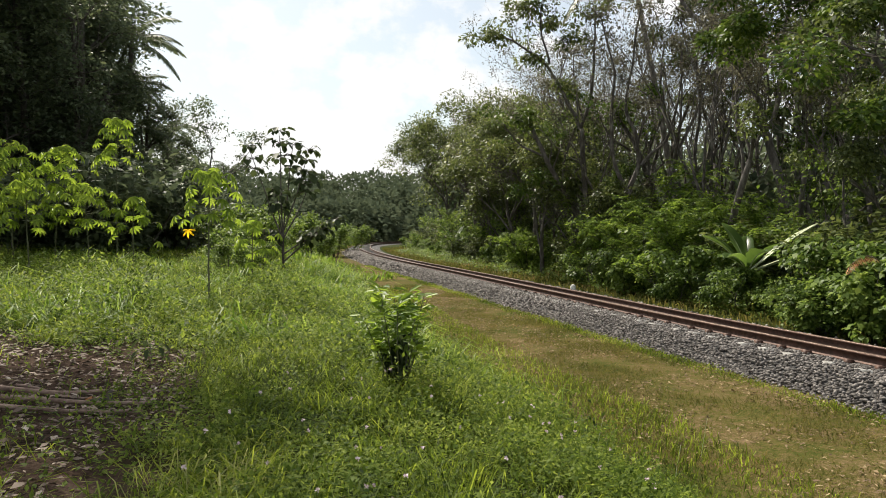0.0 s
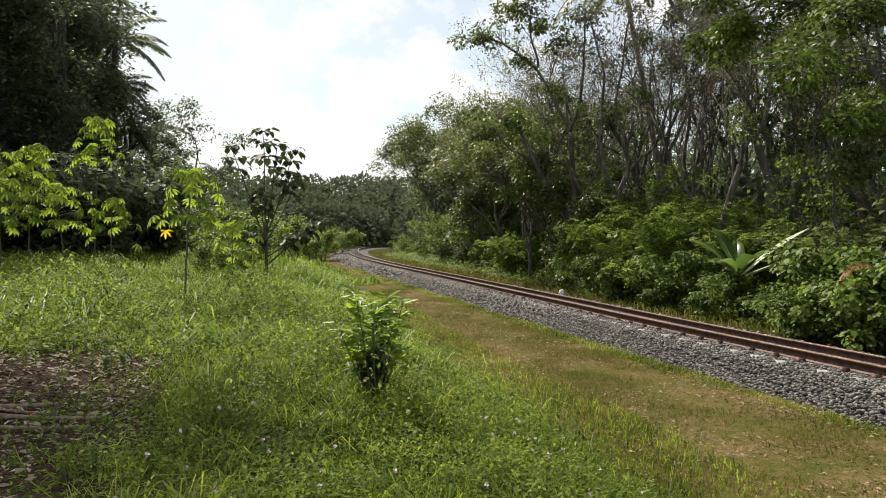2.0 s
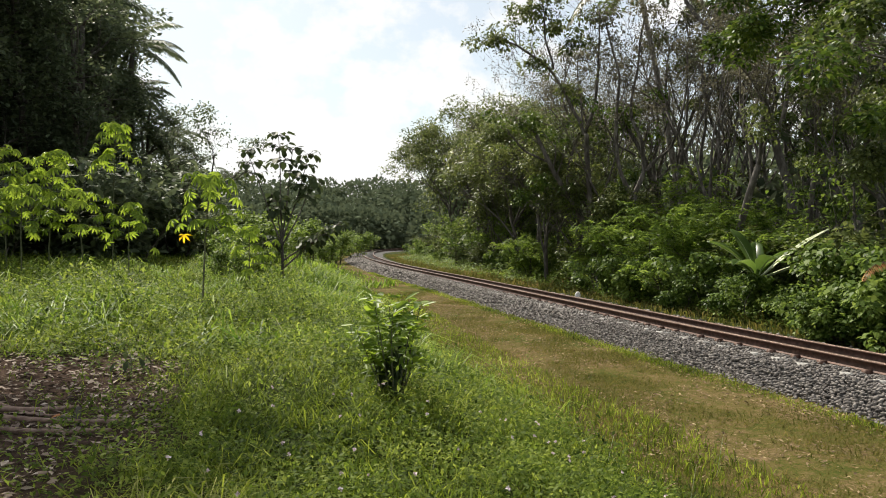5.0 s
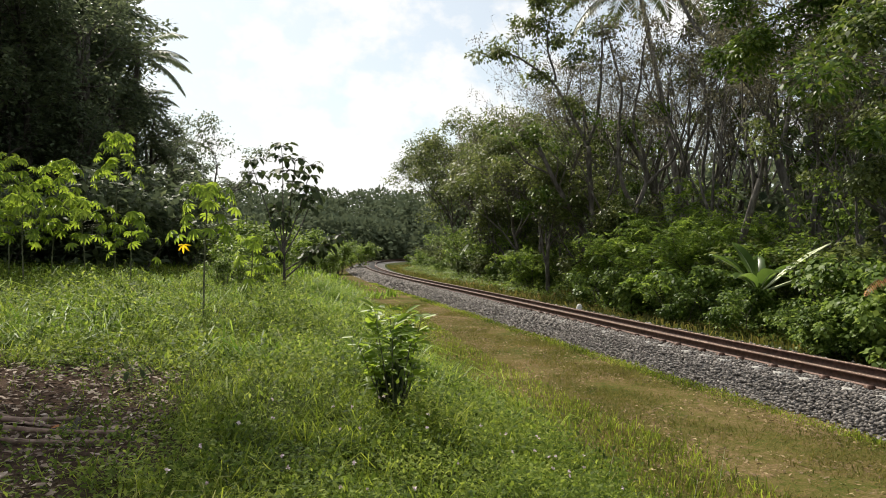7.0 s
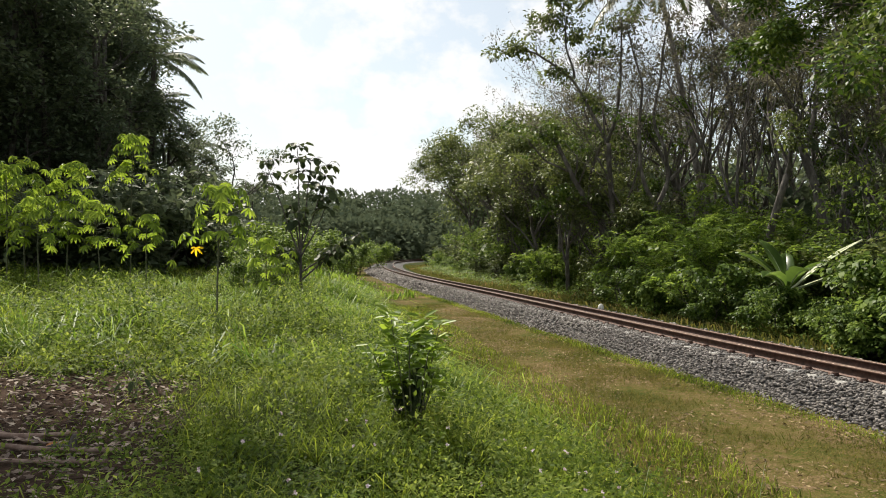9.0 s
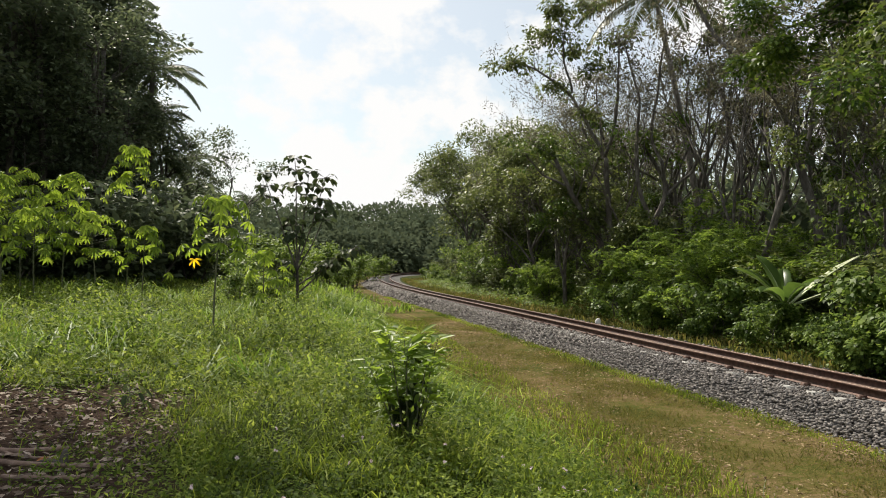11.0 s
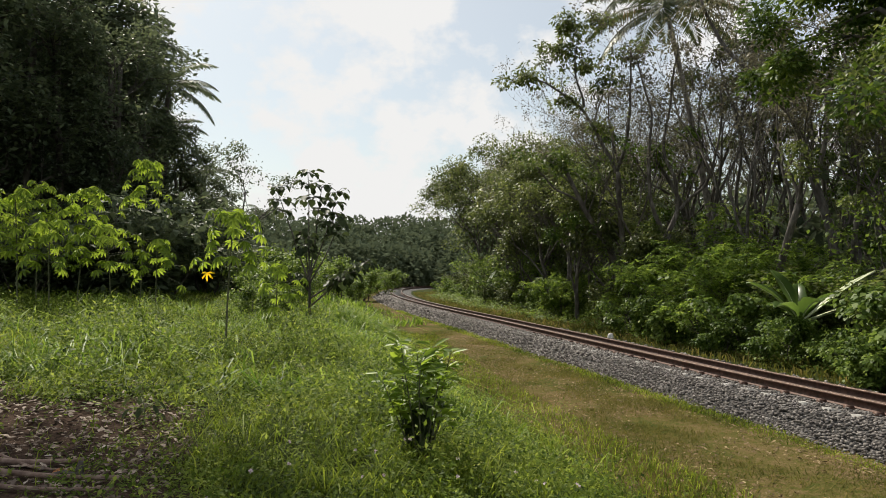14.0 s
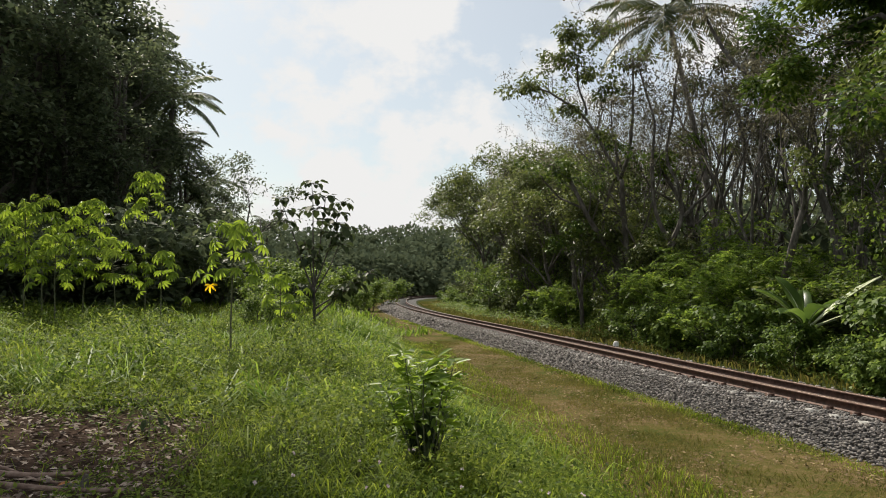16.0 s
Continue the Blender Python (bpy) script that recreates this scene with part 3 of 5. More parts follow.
def leaf_cloud(rng, geo, tips, per_tip, reach, length, width, droop=0.3, fine=False, bare=0.0):
    """Leaves scattered round the ends of twigs, some of which stay bare."""
    if bare:
        tips = [q for q in tips if rng.random() > bare]
    base = np.array([t for t, _ in tips])
    dirs = np.array([d for _, d in tips])
    n = per_tip * len(base)
    i = np.repeat(np.arange(len(base)), per_tip)
    at = base[i] + rng.normal(0, reach, (n, 3)) * [1, 1, 0.7] - dirs[i] * rng.uniform(0, reach, (n, 1))
    way = unit(rng.normal(0, 1, (n, 3)) * [1, 1, 0.5] + dirs[i] * 0.4 - [0, 0, droop])
    up = unit(rng.normal(0, 0.45, (n, 3)) + [0, 0, 1])
    s = rng.uniform(0.65, 1.25, n)
    leaves(geo, at, way, up, length * s, width * s, fine)


def clump_cloud(rng, geo, tips, chunk, share, n, radius, length, width, droop=0.5):
    """Leaves in rounded tufts, each tuft round a few neighbouring twig ends, with open gaps between."""
    pos, dirs = np.array([t for t, _ in tips]), np.array([d for _, d in tips])
    for i in range(0, len(pos), chunk):
        if rng.random() > share:
            continue
        c = pos[i:i + chunk].mean(0) + dirs[i] * radius * 0.3
        r = radius * rng.uniform(0.65, 1.35)
        m = int(n * rng.uniform(0.6, 1.3))
        d = unit(rng.normal(0, 1, (m, 3)) + [0, 0, 0.35])
        at = c + d * [r, r, r * 0.6] * rng.uniform(0.3, 1.0, (m, 1)) ** 0.5
        way = unit(d * [1, 1, 0.3] + rng.normal(0, 0.45, (m, 3)) - [0, 0, droop])
        up = unit(d * 0.5 + rng.normal(0, 0.35, (m, 3)) + [0, 0, 1])
        k = rng.uniform(0.65, 1.25, m)
        leaves(geo, at, way, up, length * k, width * k, False, 0.18)


def make_tree(name, label, seed, height, r, fork_at, limbs, leaf, bark, per_tip, reach, size, depth=3, angle=0.5, lift=0.35, lean=(0, 0), group="", ratio=0.66, kids=3, droop=0.3, category="tree", bare=0.0, stretch=0.45, column=False, twigs=0, clump=None):
    rng = np.random.default_rng(seed)
    t = thing(name, label, category, group)
    g, tips = Geo(), []
    way = unit(np.array([lean[0], lean[1], 1.0]))
    pts, rad = limb(rng, (0, 0, -0.2), way, fork_at + 0.2, r, r * 0.72, 0.14 if column else 0.26, 0.1, 7)
    rad[0] *= 1.35
    tube(g, pts, rad, 8)
    end = unit(pts[-1] - pts[-2])
    for k in range(limbs):
        i = 2 + k % (len(pts) - 2) if column else len(pts) - 1 - (k // 2 if k < 4 else 3)
        d = fork(rng, end, angle * rng.uniform(0.6, 1.2))
        branch_out(rng, g, pts[i], d, (height - fork_at) * stretch * rng.uniform(0.8, 1.15), rad[i] * 0.66, depth, tips, angle, lift, kids, 0.35, ratio, 5, 3 if depth < 3 else 4)
    if twigs:
        at = np.repeat(np.array([q for q, _ in tips]), twigs, 0)
        way = unit(rng.normal(0, 0.7, at.shape) + np.repeat(np.array([q for _, q in tips]), twigs, 0) + [0, 0, 0.2])
        side = unit(np.cross(way, rng.normal(0, 1, at.shape))) * 0.009
        g.add(np.stack([at - side, at + side, at + way * rng.uniform(0.2, 0.6, (len(at), 1))], 1), np.arange(len(at))[:, None] * 3 + [[0, 1, 2]])
    part("trunk", g, bark, t, smooth=True)
    c = Geo()
    if clump:
        clump_cloud(rng, c, tips, *clump, size[0], size[1], droop + 0.15)
    leaf_cloud(rng, c, tips, per_tip, reach, size[0], size[1], droop, False, bare)
    part("crown", c, leaf, t)
    return t


def make_shrub(name, label, seed, height, spread, leaf, stems, per_tip, size, depth=2, bark=None, group="", category="shrub", fine=False, droop=0.35, clump=None):
    rng = np.random.default_rng(seed)
    t = thing(name, label, category, group)
    g, tips = Geo(), []
    for k in range(stems):
        a = rng.uniform(0, 2 * math.pi)
        o = rng.uniform(0, 0.25) * spread
        way = unit(np.array([math.cos(a) * spread / height * rng.uniform(0.3, 1.0), math.sin(a) * spread / height * rng.uniform(0.3, 1.0), 1.0]))
        branch_out(rng, g, (math.cos(a) * o, math.sin(a) * o, -0.1), way, height * 0.5 * rng.uniform(0.45, 1.25), 0.018 * height**0.7, depth, tips, 0.6, 0.15, 3, 0.35, 0.62, 4, 3)
    part("branchwork", g, bark or DARKBARK, t, smooth=True)
    c = Geo()
    if clump:
        clump_cloud(rng, c, tips, *clump, size[0], size[1], droop)
    leaf_cloud(rng, c, tips, per_tip, height * 0.12, size[0], size[1], droop, fine)
    part("foliage", c, leaf, t)
    return t


def make_limbed(name, label, seed, chains, tufts, leaf, size, group="", sparse=5):
    """A tree of a few long crooked limbs, given as (radii, steps of (across, up)), with tufts (across, up, radius, leaves)."""
    rng = np.random.default_rng(seed)
    t = thing(name, label, "tree", group)
    g, c, tips = Geo(), Geo(), []
    for r0, r1, way in chains:
        key = np.array(way, float)
        u = np.linspace(0, len(key) - 1, 4 * len(key))
        x, z = [np.interp(u, np.arange(len(key)), key[:, k]) for k in (0, 1)]
        pts = np.column_stack([x, 0.12 * np.sin(u * 1.7 + seed) * u, z]) + rng.normal(0, 0.03, (len(u), 3))
        pts[1:-1] = (pts[:-2] + 2 * pts[1:-1] + pts[2:]) / 4
        rad = np.linspace(r0, r1, len(u))
        tube(g, pts, rad, 7)
        for i in range(len(u) // 3, len(u) - 3):
            if rng.random() < 0.6:
                d = unit(fork(rng, unit(pts[i] - pts[i - 1]), 0.8) + np.array([0, 0, 0.35]))
                branch_out(rng, g, pts[i], d, rng.uniform(0.5, 1.1), rad[i] * 0.42, 2, tips, 0.5, 0.25, 2, 0.35, 0.7, 4, 3)
    for x, z, r, n in tufts:
        for _ in range(5):
            o = rng.normal(0, 0.42, 3) * [r, r, r * 0.5]
            clump_cloud(rng, c, [(np.array([x, 0.2, z]) + o, np.array([0, 0, 1.0]))], 1, 1, n // 3, r * 0.6, size[0], size[1], 0.6)
    clump_cloud(rng, c, tips, 2, 0.35, 16, 0.3, size[0], size[1], 0.5)
    leaf_cloud(rng, c, tips, sparse, 0.12, size[0], size[1], 0.4, False, 0.4)
    part("trunk", g, BARK, t, smooth=True)
    part("crown", c, leaf, t)
    return t


def make_feathery(seed, height, spread):
    """A shrub of flat fern-like sprays in tiers."""
    rng = np.random.default_rng(seed)
    t = thing("feathery_shrub", "bright green feathery shrub under the trees", "shrub", "feathery shrubs")
    g, c, tips = Geo(), Geo(), []
    for k in range(7):
        a = k * 2.4
        way = unit(np.array([math.cos(a) * spread / height * rng.uniform(0.2, 0.9), math.sin(a) * spread / height * rng.uniform(0.2, 0.9), 1.0]))
        branch_out(rng, g, (math.cos(a) * 0.15, math.sin(a) * 0.15, -0.1), way, height * 0.5 * rng.uniform(0.5, 1.2), 0.03, 2, tips, 0.65, 0.1, 3, 0.35, 0.62, 4, 3)
    part("branchwork", g, DARKBARK, t, smooth=True)
    u = np.linspace(0.12, 1.0, 9)[:, None]
    for p, d in tips[::2]:
        for k in range(7):
            a = rng.uniform(0, 6.28)
            out = np.array([math.cos(a), math.sin(a), 0.0])
            side = np.array([-math.sin(a), math.cos(a), 0.0])
            L, rise = rng.uniform(0.3, 0.6), rng.uniform(-0.2, 1.0)
            tilt = rng.normal(0, 0.45)
            side = side * math.cos(tilt) + np.array([0, 0, math.sin(tilt)])
            at = p + rng.normal(0, 0.12, 3) + out * u * L + np.array([0, 0, 1]) * (rise * u - 0.75 * u**2) * L
            size = 0.13 * np.sin(u[:, 0] * 2.6 + 0.35) + 0.03
            for sg in (-1, 1):
                leaves(c, at, side * sg + out * 0.5 + rng.normal(0, 0.12, (9, 3)) - [0, 0, 0.15], rng.normal(0, 0.4, (9, 3)) + np.cross(out, side), size, 0.05, False, 0.1)
    part("foliage", c, FEATHER, t)
    return t


def put(ob, x, y, turn=0.0, scale=1.0, z=None, tip=(0, 0)):
    ob.matrix_basis = Matrix.LocRotScale((x, y, grounded(x, y, 0.03) if z is None else z), Euler((tip[0], tip[1], turn)), (scale,) * 3 if np.isscalar(scale) else scale)
    return ob


def again(ob, x, y, turn, scale, tip=(0, 0)):
    c = copy_thing(ob, Matrix())
    return put(c, x, y, turn, scale, None, tip)


def frond(g, leafgeo, rng, base, az, rise, length, droop, n=34, leaflet=0.62, hang=0.5):
    """A feathered palm frond: the rib into g, leaflets into leafgeo."""
    u = np.linspace(0, 1, 14)
    out = np.array([math.cos(az), math.sin(az), 0])
    ang = rise - droop * u**1.3
    step = length / 13
    pts = [np.array(base, float)]
    for a in ang[1:]:
        pts.append(pts[-1] + step * (out * math.cos(a) + np.array([0, 0, math.sin(a)])))
    pts = np.array(pts)
    tube(g, pts, np.linspace(0.035, 0.006, 14) * length / 3.2, 4)
    k = np.linspace(0.14, 0.99, n)
    pos = np.stack([np.interp(k, u, pts[:, c]) for c in range(3)], 1)
    d = unit(np.stack([np.interp(k, u, np.gradient(pts[:, c])) for c in range(3)], 1))
    side = np.cross(d, [0, 0, 1.0])
    side = unit(side)
    size = leaflet * np.sin(np.clip(k * 0.93 + 0.1, 0, 1) * np.pi) ** 0.6 * length / 3.2 + 0.05
    for sg in (-1, 1):
        way = side * sg + d * 0.55 - np.array([0, 0, 1]) * (hang + rng.uniform(-0.15, 0.25, (n, 1)))
        leaves(leafgeo, pos, way, np.cross(way, d) * sg + 0.001, size * rng.uniform(0.8, 1.15, n), 0.06 * length / 3.2 + 0.012, False, 0.1)


def make_palm(name, label, seed, height, lean, fronds, length, leaf, trunk_r=0.14, group="", bark=None):
    rng = np.random.default_rng(seed)
    t = thing(name, label, "palm tree", group)
    u = np.linspace(0, 1, 14)[:, None]
    pts = np.concatenate([np.array(lean)[None] * (u**1.25), u * height - 0.2 * (1 - u)], 1)
    g = Geo()
    rad = np.linspace(trunk_r * 1.25, trunk_r * 0.7, 14)
    tube(g, pts, rad, 9)
    part("trunk", g, bark or PALMBARK, t, smooth=True)
    for k in range(fronds):
        fg, lg = Geo(), Geo()
        az = k * 2.4 + rng.uniform(-0.3, 0.3)
        rise = rng.uniform(-0.35, 1.15)
        frond(fg, lg, rng, pts[-1], az, rise, length * rng.uniform(0.8, 1.1), rng.uniform(1.0, 1.7) if rise > 0 else 0.9, 46)
        f = part("frond", lg, leaf, t)
        part("rib", fg, STEM, f)
    return t

# ---- woods on the far side of the track ----


BANANA_AT = at_view(1322, 17.6)


def wood_top(x, y):
    """The wood grows lower towards the bend."""
    brg = 784 + 1242 * (x - 4.6) / y
    rise = float(np.interp(brg, [690, 740, 830, 870, 920, 1000], [100, 215, 290, 330, 390, 470]))
    return min(13.5, 2.1 + rise / 1242 * y)


def build_right_woods():
    rng = np.random.default_rng(21)
    rubber = [make_tree("rubber_tree", "tall thin grey rubber tree with sparse upper leaves", 100 + k, 11.5 + k % 3, 0.13 + 0.01 * k, (3.2, 4.6, 2.6, 5.4, 3.8)[k], (3, 2, 3, 3, 2)[k], RUBBER, BARK, 14, 0.22, (0.15, 0.07), 3, 0.55, 0.38, (rng.normal(0, 0.16), rng.normal(0, 0.12)), "rubber trees", 0.7, 3, bare=0.5, twigs=2, clump=(2, 0.5, 20, 0.34)) for k in range(5)]
    spots = []
    for a in np.arange(26, 112, 3.3):
        for row, s in enumerate((-6.2, -9.2, -12.4, -16, -20.5, -26)):
            if row > 3 and rng.random() < 0.45:
                continue
            if a > 75 and row > 2:
                continue
            q = beside(np.array([a + rng.uniform(-1.0, 1.0)]), np.array([s + rng.uniform(-1.1, 1.1)]))[0]
            bearing = 784 + 1242 * q[0] / q[1]
            if (a < 31 and row < 2) or bearing < 850:
                continue
            spots.append(q)
    used = [False] * 5
    for n, (x, y) in enumerate(spots):
        k = rng.integers(5)
        turn, sc = rng.uniform(0, 6.28), rng.uniform(0.86, 1.06) * wood_top(x, y) / 13.5
        if not used[k]:
            put(rubber[k], x, y, turn, sc)
            used[k] = True
        else:
            again(rubber[k], x, y, turn, sc)
    edge = [make_tree("edge_tree", "leafy green tree at the edge of the wood", 200 + k, (6.5, 8.0, 9.5, 5.5)[k], 0.11, (1.4, 2.2, 3.0, 1.2)[k], 5, EDGE, BARK, 8, 0.25, (0.17, 0.08), 3, 0.62, 0.2, (0, 0), "edge trees", 0.66, 3, stretch=0.38, bare=0.4, twigs=1, clump=(3, 0.8, 85, 0.55)) for k in range(4)]
    first = [True] * 4
    for brg, away, k, sc in ((915, 36, 2, 1.0), (884, 44, 1, 1.5), (842, 52, 2, 1.4), (866, 48, 0, 1.65), (822, 58, 1, 1.6), (800, 66, 2, 1.45), (786, 74, 3, 2.0), (905, 42, 2, 1.25), (960, 31, 1, 0.95),
                            (1010, 30, 0, 0.9), (890, 40, 3, 1.1), (1060, 27, 3, 0.8), (815, 70, 2, 1.4), (940, 38, 2, 1.12), (985, 36, 2, 1.05)):
        x, y = at_view(brg, away)
        if first[k]:
            put(edge[k], x, y, rng.uniform(0, 6.28), sc)
            first[k] = False
        else:
            again(edge[k], x, y, rng.uniform(0, 6.28), sc)
    bush = [make_shrub("bush", "dense green broad-leaved bush by the track", 300 + k, (1.5, 2.2, 1.2, 2.8)[k], (1.2, 1.3, 1.3, 1.4)[k], (BUSH, EDGE, CREEPER, BUSH)[k], 5, 3, (0.15, 0.088), 2, group="trackside bushes", clump=(3, 0.85, 42, (0.26, 0.34, 0.24, 0.4)[k])) for k in range(4)]
    first = [True] * 4
    for a in np.arange(24, 100, 1.05):
        for row, s in enumerate((-4.3, -5.6, -7.6)):
            if row > 1 and rng.random() < 0.3 + 0.1 * row:
                continue
            if a > 66 and rng.random() < 0.55:
                continue
            open_strip = 1.3 * ease(34, 42, np.array([a + 0.0]))[0]
            x, y = beside(np.array([a + rng.uniform(-0.5, 0.5)]), np.array([s - open_strip + rng.uniform(-0.7, 0.7)]))[0]
            k = rng.choice([2, 0, 1]) if row == 0 else rng.integers(4)
            sc = rng.uniform(0.5, 1.2) if row == 0 else rng.uniform(0.85, 1.35)
            if math.hypot(x - BANANA_AT[0], y - BANANA_AT[1] + 0.7) < 1.5:
                continue
            shape = (sc * rng.uniform(0.8, 1.35), sc * rng.uniform(0.8, 1.35), sc * rng.uniform(0.65, 1.3))
            if first[k]:
                put(bush[k], x, y, rng.uniform(0, 6.28), shape)
                first[k] = False
            else:
                again(bush[k], x, y, rng.uniform(0, 6.28), shape)
    feathery = [make_feathery(340 + k, 3.2, 2.4) for k in range(2)]
    for n, (brg, away, sc) in enumerate(((1210, 23.5, 1.0), (1260, 23, 0.9), (1150, 25, 0.85), (1300, 22, 0.85), (1090, 28, 0.7), (1230, 25, 1.25), (930, 33, 0.7), (1180, 21, 0.85), (1330, 20.5, 0.75), (1240, 20.5, 0.85), (1130, 24, 0.9), (1060, 27, 0.8))):
        x, y = at_view(brg, away)
        put(feathery[n], x, y, 1.0 * n, sc) if n < 2 else again(feathery[n % 2], x, y, 1.3 * n, sc)


def build_leaning_trees():
    x, y = at_view(1208, 32)
    put(make_palm("coconut_palm", "tall leaning coconut palm with drooping fronds", 5, 13.9, (-2.4, 0.3), 16, 4.7, PALM, 0.14), x, y)
    x, y = at_view(1392, 24)
    put(make_limbed("leaning_tree", "big grey leaning tree with a long bare trunk", 61, [(0.17, 0.05, ((0, -0.3), (-0.25, 3.4), (-0.65, 5.2), (-1.0, 6.1), (-1.9, 7.3), (-3.4, 9.3), (-4.1, 11.2))), (0.09, 0.03, ((-0.65, 5.2), (-0.3, 6.6), (-0.2, 8.2), (0.3, 10.5)))], [(-3.6, 10.6, 0.8, 200), (0.2, 10.2, 0.8, 200)], RUBBER, (0.16, 0.075)), x, y)
    x, y = at_view(1042, 28)
    tall = put(make_limbed("forked_tree", "tall grey forked tree with leafy tufts at its top", 62, [(0.15, 0.09, ((0.1, -0.3), (0.0, 2.0), (-0.2, 4.2), (-0.4, 6.0))), (0.08, 0.03, ((-0.4, 6.0), (0.1, 7.4), (0.2, 9.0), (0.15, 10.6))), (0.08, 0.03, ((-0.4, 6.0), (-1.0, 7.3), (-1.6, 8.5), (-2.8, 9.2), (-3.6, 9.6))), (0.05, 0.02, ((-1.6, 8.5), (-1.9, 9.8), (-2.0, 11.2)))],
                               [(-3.6, 9.5, 0.85, 480), (-2.8, 10.6, 0.75, 380), (-1.9, 11.5, 0.85, 440), (-0.9, 11.9, 0.7, 320), (-2.2, 8.6, 0.6, 240), (0.3, 10.7, 0.7, 280), (-1.2, 7.6, 0.6, 200), (-0.7, 9.6, 0.7, 240), (-1.5, 10.1, 0.7, 240), (-0.3, 6.0, 0.5, 120)], EDGE, (0.17, 0.085), "forked trees"), x, y)
    low = put(make_limbed("slanting_tree", "slanting grey tree with a dense bright green tuft", 63, [(0.14, 0.07, ((0.15, -0.3), (-0.3, 2.0), (-1.3, 3.6), (-2.1, 4.9), (-2.7, 6.5))), (0.07, 0.03, ((-1.3, 3.6), (-1.2, 4.9), (-0.7, 6.2), (-0.8, 7.6))), (0.05, 0.025, ((-2.1, 4.9), (-3.0, 5.4), (-3.7, 6.2)))],
                              [(-3.2, 6.5, 0.85, 520), (-2.5, 6.0, 0.6, 240), (-2.3, 4.0, 0.55, 220), (-2.9, 3.4, 0.6, 240), (-0.8, 7.4, 0.6, 200)], OVERHANG, (0.16, 0.085), "slanting trees"), x + 0.3, y + 0.5)
    x, y = at_view(1106, 27)
    pair = put(make_limbed("low_forked_tree", "pale grey tree forked low above the bushes", 64, [(0.17, 0.12, ((-0.15, -0.3), (-0.1, 1.6), (0.05, 3.4))), (0.09, 0.03, ((0.05, 3.4), (-0.5, 4.6), (-0.7, 6.3), (-0.4, 8.0), (-0.9, 10.2))), (0.1, 0.03, ((0.05, 3.4), (0.55, 4.4), (0.4, 5.3), (-0.1, 6.6), (0.4, 8.4), (0.5, 10.4))), (0.06, 0.03, ((0.55, 4.4), (1.6, 5.3), (2.0, 7.0), (2.1, 9.0)))],
                               [(-0.9, 10.2, 0.7, 160), (0.5, 10.5, 0.7, 160), (2.1, 9.0, 0.6, 120)], RUBBER, (0.16, 0.075), "low forked trees"), x, y)
    for tree, spots in ((tall, ((1175, 33, 2.6, 1.0), (1300, 30, 1.3, 0.95), (1420, 28, 4.2, 1.0))), (low, ((1190, 29, 0.4, 1.0), (1330, 26, 2.4, 0.8))), (pair, ((1240, 30, 0.7, 1.05), (1010, 34, 2.0, 1.0), (1355, 32, 3.3, 1.05), (1150, 38, 1.0, 1.15), (1465, 25, 5.0, 1.0)))):
        for brg, away, turn, sc in spots:
            x, y = at_view(brg, away)
            again(tree, x, y, turn, sc)
    x, y = at_view(1705, 15.5)
    over = put(make_tree("overhanging_tree", "leafy green tree hanging over the wood's edge", 64, 13.5, 0.2, 7.0, 6, OVERHANG, BARK, 6, 0.26, (0.16, 0.085), 3, 0.75, 0.12, (-0.04, -0.02), "", 0.66, stretch=0.42, clump=(3, 0.9, 210, 0.62)), x, y)
    x, y = at_view(1610, 21)
    again(over, x, y, 2.2, 1.05)
    vine = make_shrub("vine_mound", "mound of dark green creeper over a dead bush", 71, 1.6, 1.6, CREEPER, 11, 4, (0.11, 0.085), 2, group="creeper mounds", droop=0.8, clump=(3, 0.9, 90, 0.27))
    for n, (brg, away, sc) in enumerate(((1290, 17.5, 0.8), (1345, 17.0, 0.62), (1445, 13.8, 0.7), (1495, 13.4, 0.75), (1545, 14.2, 1.3), (1245, 19.5, 1.1), (1190, 19.5, 0.7), (1400, 16, 0.55), (1610, 12.8, 1.15), (1660, 12, 1.2), (1120, 22.5, 1.0), (1050, 25, 0.9))):
        x, y = at_view(brg, away)
        put(vine, x, y, 0, sc) if n == 0 else again(vine, x, y, 1.1 * n, sc)
    hang = make_tree("hung_tree", "tree hung with climbing vines at the track", 65, 7.5, 0.12, 3.0, 5, EDGE, BARK, 8, 0.28, (0.13, 0.09), 3, 0.55, 0.1, (0, 0), "vine-hung trees", 0.62, 3, 0.8, clump=(3, 0.75, 80, 0.42))
    for n, (brg, away, sc) in enumerate(((1585, 17, 0.8), (1700, 14, 1.0))):
        x, y = at_view(brg, away)
        put(hang, x, y, 0.5, sc) if n == 0 else again(hang, x, y, 2.0 * n, sc)


